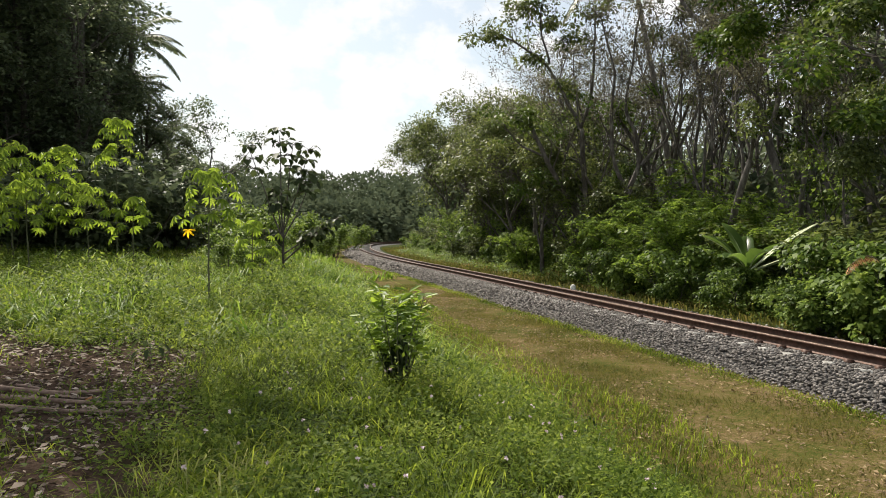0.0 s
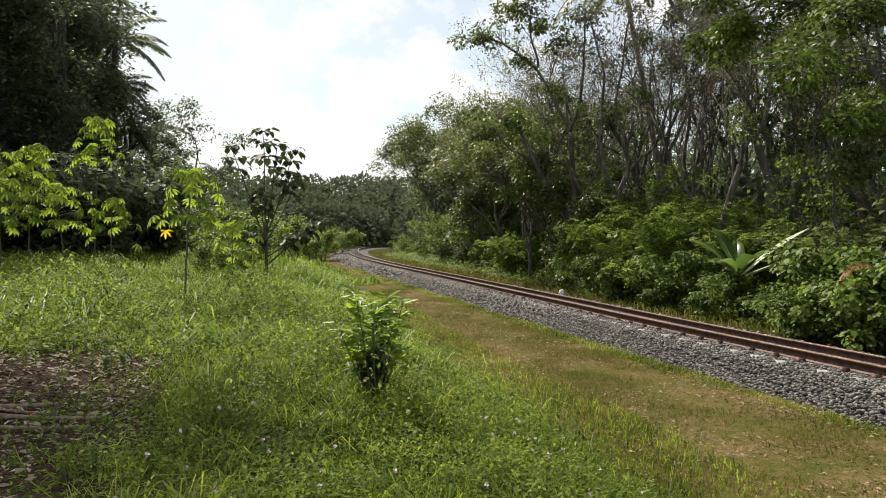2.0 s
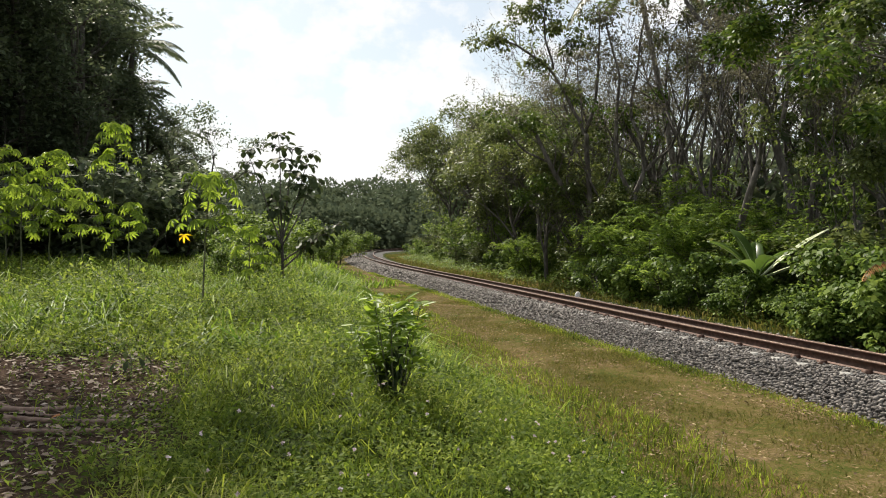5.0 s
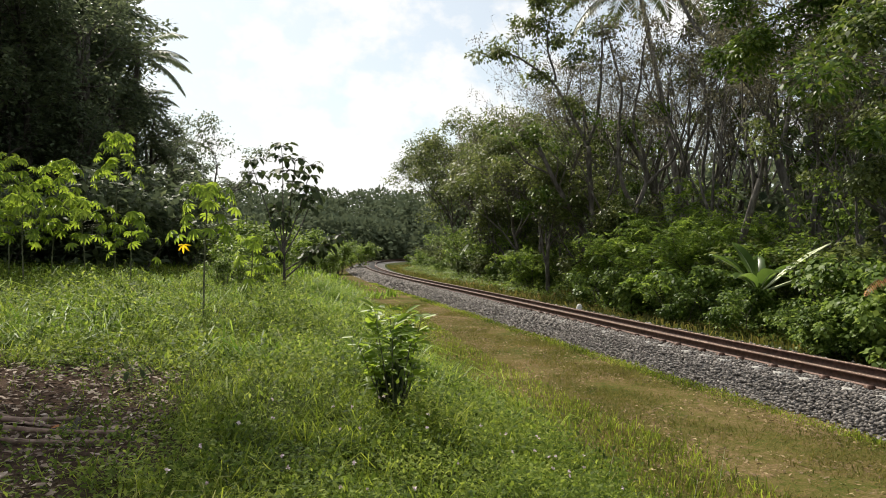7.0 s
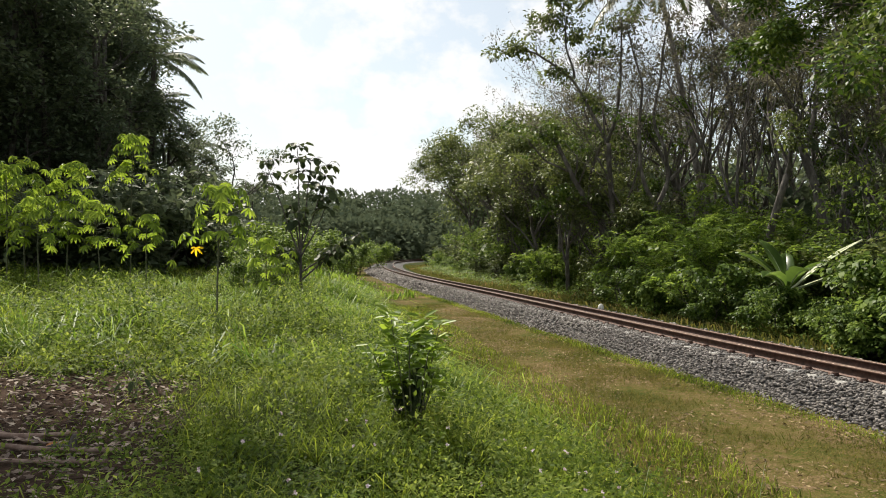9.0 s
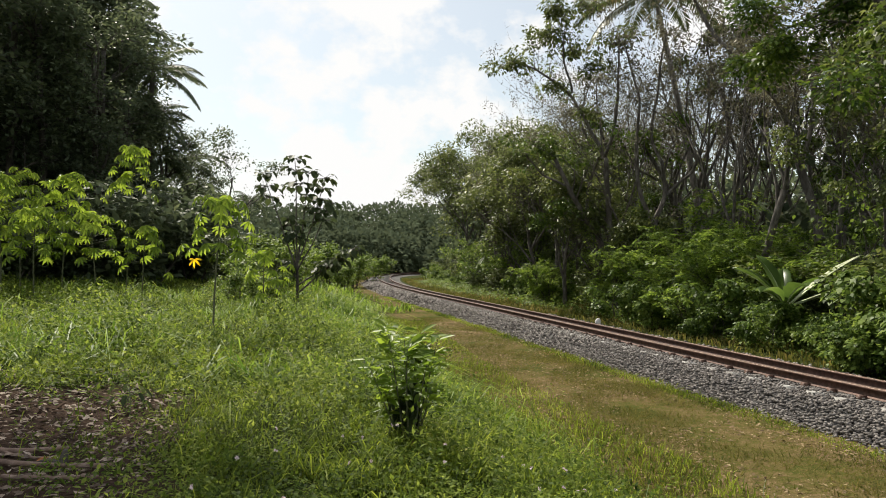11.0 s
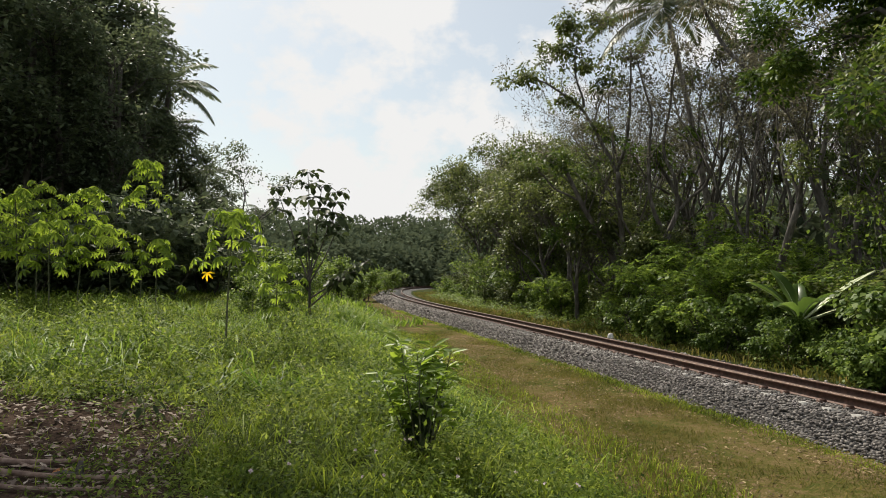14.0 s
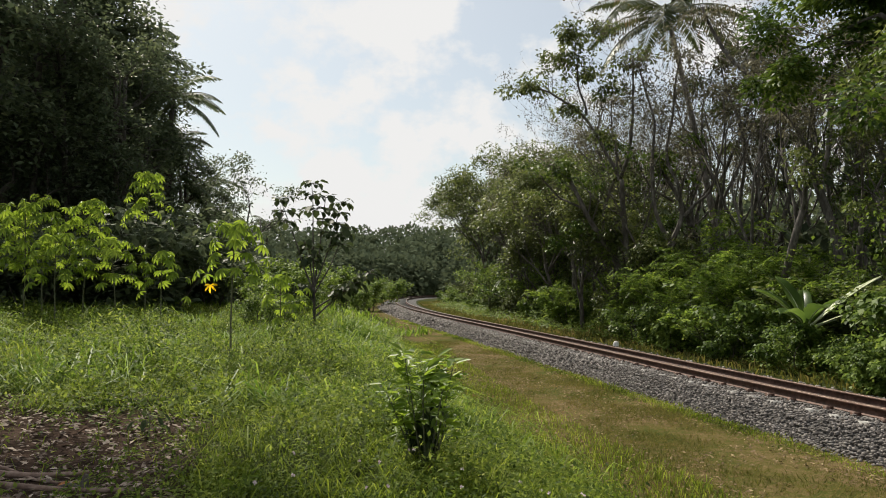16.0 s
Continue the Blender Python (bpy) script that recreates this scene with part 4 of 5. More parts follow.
def banana_leaf(rng, az, rise, length, width, droop, name="leaf", material=None, parent=None, base=(0, 0, 1.1)):
    """One long blade with a midrib, notched edges and a drooping end."""
    n = 12
    u = np.linspace(0, 1, n)
    out, side = np.array([math.cos(az), math.sin(az), 0]), np.array([-math.sin(az), math.cos(az), 0])
    ang = rise - droop * u**1.4
    pts = np.array(base) + np.concatenate([[np.zeros(3)], np.cumsum(length / (n - 1) * (np.cos(ang[1:, None]) * out + np.sin(ang[1:, None]) * [0, 0, 1]), 0)])
    wid = width * np.sin(np.clip((u - 0.12) / 0.88, 0.02, 1) * np.pi) ** 0.55
    g = Geo()
    for sg in (1, -1):
        e = wid[:, None] * 0.5 * rng.uniform(0.82, 1.0, (n, 1))
        edge = pts + side * sg * e + np.array([0, 0, 1]) * e * 0.45
        mid = (pts + edge) / 2 + np.array([0, 0, 0.03])
        v = np.concatenate([pts, mid, edge])
        i = np.arange(n - 1)
        g.add(v, np.stack([i, i + n, i + n + 1, i + 1], 1), np.stack([i + n, i + 2 * n, i + 2 * n + 1, i + n + 1], 1))
    ob = part(name, g, material or BANANA, parent, smooth=True)
    r = Geo()
    tube(r, pts - [0, 0, 0.012], np.linspace(0.028, 0.006, n), 5)
    part("midrib", r, PALE, ob)
    return ob


def build_banana():
    rng = np.random.default_rng(31)
    t = thing("banana_plant", "banana plant with long pale torn leaves", "banana plant")
    g = Geo()
    tube(g, [(0, 0, -0.3), (0.02, 0, 0.5), (0.0, 0.03, 1.25)], [0.13, 0.1, 0.07], 8)
    part("stalk", g, STEM, t, smooth=True)
    for az, rise, ln, wd, dr, m in ((0.15, 0.66, 2.7, 0.3, 0.2, PALE), (-0.2, 0.4, 2.4, 0.3, 0.2, PALE), (2.6, 1.0, 1.8, 0.6, 0.7, None), (2.0, 1.25, 1.8, 0.55, 0.6, None), (-1.6, 0.9, 1.6, 0.6, 1.0, None),
                                   (3.4, 0.9, 1.2, 0.4, 1.0, None), (-2.4, 0.8, 1.7, 0.45, 1.1, None), (1.2, 1.2, 1.5, 0.42, 0.8, None), (-0.8, 1.1, 1.4, 0.4, 0.9, None)):
        banana_leaf(rng, az, rise, ln, wd, dr, "leaf", m, t)
    x, y = BANANA_AT
    put(t, x, y, 0.0, 0.85, grounded(x, y))
    for brg, away, turn, sc in ((800, 47, 1.0, 0.9),):
        x, y = at_view(brg, away)
        again(t, x, y, turn, sc)
    t = thing("dead_frond", "withered orange palm frond hanging in the bushes", "palm frond")
    fg, lg = Geo(), Geo()
    frond(fg, lg, rng, (0, 0, 0), 3.6, 0.5, 1.3, 1.5, 20, 0.5, 0.9)
    part("leaflets", lg, ORANGE, t)
    part("rib", fg, STICK, t)
    x, y = at_view(1556, 11.9)
    put(t, x, y, 0, 0.75, 1.05)


# ---- woods on the near side ----


def build_left_woods():
    rng = np.random.default_rng(51)
    big = [make_tree("forest_tree", "tall dark broad-crowned forest tree", 400 + k, (17, 15, 13)[k], 0.28, (3.5, 3.0, 2.2)[k], 6, DARK, DARKBARK, 6, 0.42, (0.25, 0.12), 3, 0.72, 0.15, (0, 0), "dark forest trees", 0.7, 3, stretch=0.27, clump=(3, 0.9, 80, 0.75)) for k in range(3)]
    first = [True] * 3
    for brg, away, k, sc in ((-50, 36, 0, 1.05), (-130, 33, 0, 1.15), (-220, 29, 1, 1.15), (-60, 46, 0, 1.3), (-10, 50, 1, 1.1), (-170, 42, 0, 1.3),
                            (190, 46, 2, 0.55), (235, 52, 2, 0.5), (300, 62, 2, 0.5), (-330, 26, 0, 1.0), (-520, 20, 1, 1.0), (60, 42, 2, 0.9)):
        x, y = at_view(brg, away)
        if first[k]:
            put(big[k], x, y, rng.uniform(0, 6.28), sc)
            first[k] = False
        else:
            again(big[k], x, y, rng.uniform(0, 6.28), sc)
    col = [make_tree("columnar_tree", "tall narrow dark tree clothed in leaves to the ground", 420 + k, 13, 0.16, 11.5, 17, DARK, DARKBARK, 20, 0.36, (0.28, 0.13), 2, 0.95, 0.1, (0, 0), "narrow dark trees", 0.7, 3, stretch=1.15, column=True) for k in range(2)]
    for n, (brg, away, sc) in enumerate(((150, 33, 1.0), (196, 36, 0.8), (110, 34, 1.15), (55, 32, 1.2), (-5, 31, 1.2), (-60, 30, 1.2), (235, 42, 0.68), (282, 50, 0.56), (345, 56, 0.5), (392, 60, 0.48), (195, 31, 0.7), (250, 35, 0.6), (140, 29, 0.8), (85, 29, 0.75), (20, 28, 0.8), (290, 40, 0.55), (325, 46, 0.5), (150, 26, 0.72), (60, 25, 0.8), (-20, 24, 0.85), (-110, 23, 0.95), (-190, 21, 1.0))):
        x, y = at_view(brg, away)
        put(col[n], x, y, n, sc) if n < 2 else again(col[n % 2], x, y, 1.7 * n, sc)
    palm = make_palm("forest_palm", "dark coconut palm among the forest trees", 8, 9.5, (0.6, 0.2), 16, 3.0, DARK, 0.13, "forest palms", DARKBARK)
    for n, (brg, away, sc, turn) in enumerate(((212, 33, 1.03, 0.3), (238, 33, 0.8, 2.0), (160, 32, 1.16, 4.0), (402, 62, 0.72, 1.0), (300, 46, 0.8, 5.0), (266, 34, 0.62, 3.0), (100, 33, 1.3, 5.5), (335, 44, 0.6, 2.6))):
        x, y = at_view(brg, away)
        put(palm, x, y, turn, sc) if n == 0 else again(palm, x, y, turn, sc)
    airy = make_tree("airy_tree", "slender airy tree with fine pale leaves", 430, 9.5, 0.12, 4.0, 4, DARK, DARKBARK, 3, 0.4, (0.2, 0.1), 3, 0.7, 0.05, (0.1, 0), "", 0.7, clump=(4, 0.7, 55, 0.45))
    x, y = at_view(345, 44)
    put(airy, x, y, 1.0, 1.12)
    under = make_shrub("undergrowth_bush", "dark leafy bush at the forest edge, nearest row standing in for shade", 440, 2.6, 2.2, DARK, 8, 16, (0.26, 0.13), 2, group="undergrowth", clump=(3, 0.8, 40, 0.4))
    k = 0
    for brg in range(-260, 450, 80):
        # the row at 21 m is added as a dark band for the forest's shadow
        for away in (21, 27, 33):
            if away == 21 and brg > 330:
                continue
            x, y = at_view(brg + rng.uniform(-14, 14), away + rng.uniform(-2, 3) + max(0, brg - 150) * 0.05)
            put(under, x, y, 0, 0.9) if k == 0 else again(under, x, y, rng.uniform(0, 6.28), rng.uniform(0.7, 1.25))
            k += 1
    mid = make_shrub("clearing_bush", "sunlit green bush beyond the clearing", 450, 2.4, 1.8, BUSH, 8, 5, (0.16, 0.085), 2, group="clearing bushes", clump=(3, 0.85, 60, 0.34))
    for n, (brg, away, sc) in enumerate(((450, 18, 0.42), (466, 22, 0.5), (428, 20, 0.7), (400, 17, 0.42), (430, 30, 1.1), (545, 45, 1.0), (590, 52, 1.1), (620, 62, 1.1), (560, 60, 1.3), (510, 40, 1.1), (480, 50, 1.5), (640, 84, 1.2), (600, 75, 1.3), (530, 70, 1.6), (470, 36, 1.2), (575, 40, 0.7))):
        x, y = at_view(brg, away)
        put(mid, x, y, 0, sc) if n == 0 else again(mid, x, y, rng.uniform(0, 6.28), sc)


def build_thickets():
    """The closed depth of both woods."""
    rng = np.random.default_rng(58)
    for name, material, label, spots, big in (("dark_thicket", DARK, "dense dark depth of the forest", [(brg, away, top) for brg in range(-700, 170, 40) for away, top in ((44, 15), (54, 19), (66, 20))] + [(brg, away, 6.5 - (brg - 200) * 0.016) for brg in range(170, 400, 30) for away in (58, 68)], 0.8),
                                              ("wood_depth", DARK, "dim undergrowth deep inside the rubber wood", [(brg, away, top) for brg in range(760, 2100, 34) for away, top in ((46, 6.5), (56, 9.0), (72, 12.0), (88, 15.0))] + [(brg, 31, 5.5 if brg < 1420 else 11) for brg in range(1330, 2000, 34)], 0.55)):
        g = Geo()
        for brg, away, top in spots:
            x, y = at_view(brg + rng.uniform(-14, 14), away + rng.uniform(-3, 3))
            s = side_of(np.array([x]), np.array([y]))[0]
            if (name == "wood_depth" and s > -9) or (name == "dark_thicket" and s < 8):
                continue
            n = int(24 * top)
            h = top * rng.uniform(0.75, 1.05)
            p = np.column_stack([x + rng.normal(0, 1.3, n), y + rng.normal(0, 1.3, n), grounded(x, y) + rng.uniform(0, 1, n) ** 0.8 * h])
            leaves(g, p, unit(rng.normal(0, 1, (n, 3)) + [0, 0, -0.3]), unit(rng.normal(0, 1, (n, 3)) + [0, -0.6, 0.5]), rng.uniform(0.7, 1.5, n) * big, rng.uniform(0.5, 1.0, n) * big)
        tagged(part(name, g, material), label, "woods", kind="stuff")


def build_far_woods():
    rng = np.random.default_rng(61)
    g = Geo()
    for brg in np.arange(300, 1500, 15):
        for away, h in ((100, 6.0), (116, 8.6), (135, 11.0), (160, 12.8)):
            x, y = at_view(brg + rng.uniform(-12, 12), away + rng.uniform(-6, 6))
            if side_of(np.array([x]), np.array([y]))[0] > -3 and side_of(np.array([x]), np.array([y]))[0] < 4:
                continue
            hh = h * rng.uniform(0.86, 1.04) * (1.0 if brg > 420 else 1.1)
            r = rng.uniform(2.2, 3.6)
            n = 400
            d = unit(rng.normal(0, 1, (n, 3)))
            p = np.array([x, y, grounded(x, y) + hh - r * 1.1]) + d * np.array([r, r, r * 1.15]) * rng.uniform(0.75, 1.05, (n, 1))
            low = rng.random(n) < 0.35
            p[low, 2] = grounded(x, y) + rng.uniform(0, hh * 0.7, low.sum())
            leaves(g, p, unit(d + rng.normal(0, 0.6, (n, 3))), unit(rng.normal(0, 0.25, (n, 3)) + d + [0, 0, 1.1]), rng.uniform(0.5, 0.9, n), rng.uniform(0.45, 0.75, n))
    ob = part("far_woods", g, HAZY_FAR)
    tagged(ob, "distant woods behind the bend, haze put into the leaf colour", "woods", kind="stuff")


# ---- plants of the clearing ----


def palmate(geo, rng, at, way, up, size, lobes=7):
    """A hand-shaped leaf of narrow lobes."""
    way, up = unit(np.array(way, float)), unit(np.array(up, float))
    side = unit(np.cross(way, up))
    a = np.linspace(-1.9, 1.9, lobes)
    d = np.cos(a)[:, None] * way + np.sin(a)[:, None] * side - up * 0.25 - np.array([0, 0, 0.3])
    L = size * (0.62 + 0.38 * np.cos(a / 2.2))
    leaves(geo, np.repeat(np.array(at, float)[None], lobes, 0), d, np.repeat(up[None], lobes, 0), L, L * 0.27, True, 0.15)


def make_cassava(seed, height, crown, n, size, label, wide=0.4):
    rng = np.random.default_rng(seed)
    t = thing("cassava_plant", label, "cassava plant", "cassava plants")
    g = Geo()
    top = height
    pts, rad = limb(rng, (0, 0, -0.1), (0, 0, 1), top, 0.017, 0.009, 0.08, 0.2, 8)
    tube(g, pts, rad, 6)
    part("stem", g, STEM, t)
    for k in range(n):
        f = 1 - 0.82 * crown * (k / n) ** 0.9
        p = np.array([np.interp(f * top, pts[:, 2], pts[:, c]) for c in range(3)])
        az = k * 2.4 + rng.uniform(-0.4, 0.4)
        rise = 0.8 - 0.95 * (k / n) + rng.normal(0, 0.15)
        d = np.array([math.cos(az) * math.cos(rise), math.sin(az) * math.cos(rise), math.sin(rise)])
        ln = wide * rng.uniform(0.6, 1.25) * (0.4 + 0.7 * min(1, 2.6 * k / n))
        out = np.array([math.cos(az), math.sin(az), 0])
        pg, lg = Geo(), Geo()
        palmate(lg, rng, p + d * ln, out * 0.8 - [0, 0, 0.6], out * 0.6 + [0, 0, 0.8] + rng.normal(0, 0.2, 3), size * rng.uniform(0.75, 1.1), 7 if k > 3 else 5)
        leaf = part("leaf", lg, CASSAVA, t)
        tube(pg, [p, p + d * ln * 0.5 + [0, 0, 0.01], p + d * ln], [0.004, 0.0035, 0.003], 3)
        part("stalk", pg, STEM, leaf)
    return t


FAR_ROW = (12, 13, 14, 15, 16, 17, 20)


def build_clearing():
    sway = []
    for brg, away, h, crown, n, size, seed, label in ((368, 10.5, 2.05, 0.42, 38, 0.19, 11, "young cassava plant with bright backlit leaves and one yellow leaf"), (205, 12.5, 3.0, 0.36, 34, 0.21, 12, "tall cassava plant with a small bright crown"),
                                                     (95, 12, 2.35, 0.55, 50, 0.22, 13, "bushy cassava plant with many bright leaves"), (155, 11.5, 1.75, 0.55, 40, 0.21, 14, "low cassava plant with bright hanging leaves"),
                                                     (-10, 11.5, 2.1, 0.6, 50, 0.22, 15, "bushy cassava plant in the sunlit clearing"), (-60, 12.5, 2.2, 0.6, 44, 0.22, 16, "leafy cassava plant beside the dark wood"), (50, 11, 1.7, 0.55, 40, 0.21, 17, "short cassava plant with bright leaves"),
                                                     (22, 12.4, 2.45, 0.6, 46, 0.21, 20, "tall leafy cassava plant in the sunlit row"), (235, 15.5, 1.7, 0.5, 26, 0.22, 18, "shaded cassava plant near the dark trees"), (445, 15, 1.3, 0.7, 30, 0.2, 19, "small cassava plant in tall grass")):
        x, y = at_view(brg, away)
        wide = {12: 0.34, 11: 0.38}.get(seed, 0.45)
        if seed in FAR_ROW:
            top = 1.63 + (grounded(x, y) + h - 1.63) * 1.3
            x, y = at_view(brg, away * 1.3)
            h, size, wide = top - grounded(x, y), size * 1.05, wide * 1.2
        c = put(make_cassava(seed, h, crown, n, size, label, wide), x, y, seed)
        sway.append((c, c.matrix_basis.copy(), seed))
        if seed == 11:
            rng = np.random.default_rng(3)
            yl = Geo()
            palmate(yl, rng, (0.0, 0.0, 0.0), (0, -0.35, -0.9), (0, -0.9, 0.3), 0.13, 5)
            ob = part("yellow_leaf", yl, YELLOW, c, "withered yellow leaf")
            ob.matrix_basis = c.matrix_basis.to_3x3().inverted().to_4x4() @ Matrix.Translation((0, 0, 0))
            ob.location = c.matrix_basis.to_3x3().inverted() @ Vector((-0.14, -0.36, 1.2))
    return sway


def build_dark_plant():
    """A young tree with big dusky leaves standing against the sky."""
    rng = np.random.default_rng(41)
    t = thing("dusky_sapling", "dusky large-leaved sapling standing against the sky", "sapling")
    g, lg = Geo(), Geo()
    tips = []
    stem, rad = limb(rng, (0, 0, -0.1), (0.02, 0, 1), 0.95, 0.035, 0.026, 0.08, 0.2, 6)
    tube(g, stem, rad, 6)
    for z, way, ln, first in ((6, (-0.06, 0, 1), 2.2, 6), (6, (0.08, 0.15, 1), 1.95, 6), (5, (-0.42, -0.1, 1), 2.1, 6), (6, (0.42, 0.1, 1), 1.85, 5), (5, (0.62, -0.1, 1), 1.55, 6), (5, (-0.2, 0.2, 1), 1.1, 5), (3, (1, -0.1, 0.7), 1.4, 5), (2, (1, 0.2, 0.85), 1.1, 5), (4, (-0.7, 0.1, 0.6), 0.5, 5)):
        pts, rad = limb(rng, stem[z], way, ln, 0.02, 0.007, 0.16, 0.15, 8)
        tube(g, pts, rad, 5)
        for i in range(first, 9):
            tips.append((pts[i], unit(pts[i] - pts[i - 1])))
    for p, d in tips:
        for _ in range(12):
            az, L = rng.uniform(0, 6.28), rng.uniform(0.1, 0.21)
            o = np.array([math.cos(az), math.sin(az), rng.uniform(-0.3, 0.5)])
            q = p + o * rng.uniform(0.08, 0.2)
            tube(g, [p, q], [0.005, 0.004], 3)
            lg = Geo()
            leaves(lg, [q], [o * 0.7 + [0, 0, -rng.uniform(0.2, 1.2)]], [[0.5 * math.cos(az), 0.5 * math.sin(az), 0.8]], L, L * 0.85, True, rng.uniform(0.05, 0.3))
            part("leaf", lg, DUSKY, t)
    part("branchwork", g, DARKBARK, t)
    x, y = at_view(500, 19.3)
    put(t, x, y, 0, 1.28, grounded(x, y) + 0.05)
    return t


def build_bank_shrub():
    rng = np.random.default_rng(43)
    t = thing("bank_shrub", "leafy green shrub with dark withered leaves below", "shrub")
    g, lg, dg = Geo(), Geo(), Geo()
    for k in range(13):
        az, sp = k * 2.4, rng.uniform(0.05, 0.5)
        pts, rad = limb(rng, (0.05 * math.cos(az), 0.05 * math.sin(az), -0.05), (math.cos(az) * sp, math.sin(az) * sp, 1), rng.uniform(0.35, 0.84), 0.008, 0.003, 0.12, 0.1, 8)
        tube(g, pts, rad, 5)
        for i in range(4, 9):
            for _ in range(8 if i > 5 else 4):
                a = rng.uniform(0, 6.28)
                d = np.array([math.cos(a), math.sin(a), rng.uniform(-0.2, 0.8)])
                L = rng.uniform(0.06, 0.13)
                leaves(lg, [pts[i] + rng.normal(0, 0.02, 3)], [d], [[rng.normal(0, 0.5), -0.4, 1.0]], L, L * 0.4, True, 0.15)
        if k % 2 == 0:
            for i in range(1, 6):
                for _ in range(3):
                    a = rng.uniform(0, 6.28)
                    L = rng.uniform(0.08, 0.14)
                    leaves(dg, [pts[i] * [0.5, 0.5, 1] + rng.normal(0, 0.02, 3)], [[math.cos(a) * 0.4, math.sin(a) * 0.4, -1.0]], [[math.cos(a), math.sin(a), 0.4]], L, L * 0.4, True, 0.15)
    part("branchwork", g, STEM, t)
    part("foliage", lg, CASSAVA, t)
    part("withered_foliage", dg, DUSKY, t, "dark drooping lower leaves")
    x, y = at_view(703, 5.5)
    put(t, x, y, 0, 1.0, grounded(x, y) + 0.08)
    s = thing("wilted_seedling", "wilted broad-leaved seedling on littered earth", "seedling")
    g, lg = Geo(), Geo()
    tube(g, [(0, 0, -0.03), (0.01, 0, 0.12), (0.0, 0.02, 0.24)], [0.006, 0.005, 0.004], 5)
    for a in np.arange(11) * 0.9:
        o = np.array([math.cos(a), math.sin(a), 0])
        b = np.array([0, 0.02, 0.1 + 0.013 * a])
        tube(g, [b, b + o * 0.1 + [0, 0, 0.04]], [0.003, 0.002], 3)
        leaves(lg, [b + o * 0.1 + [0, 0, 0.04]], [o * 0.8 - [0, 0, 0.8]], [o + [0, 0, 0.6]], 0.1, 0.042, True, 0.25)
    part("stem", g, STEM, s)
    part("foliage", lg, DUSKY, s)
    x, y = at_view(262, 5.9)
    put(s, x, y, 0.4)
    return t

# ---- grasses, weeds, litter ----


def spread(rng, n, lo, hi, smin, smax):
    """Places on the near side of the track: along it and off to its left."""
    a, s = rng.uniform(lo, hi, n), rng.uniform(smin, smax, n)
    p = beside(a, s)
    return p[:, 0], p[:, 1], s


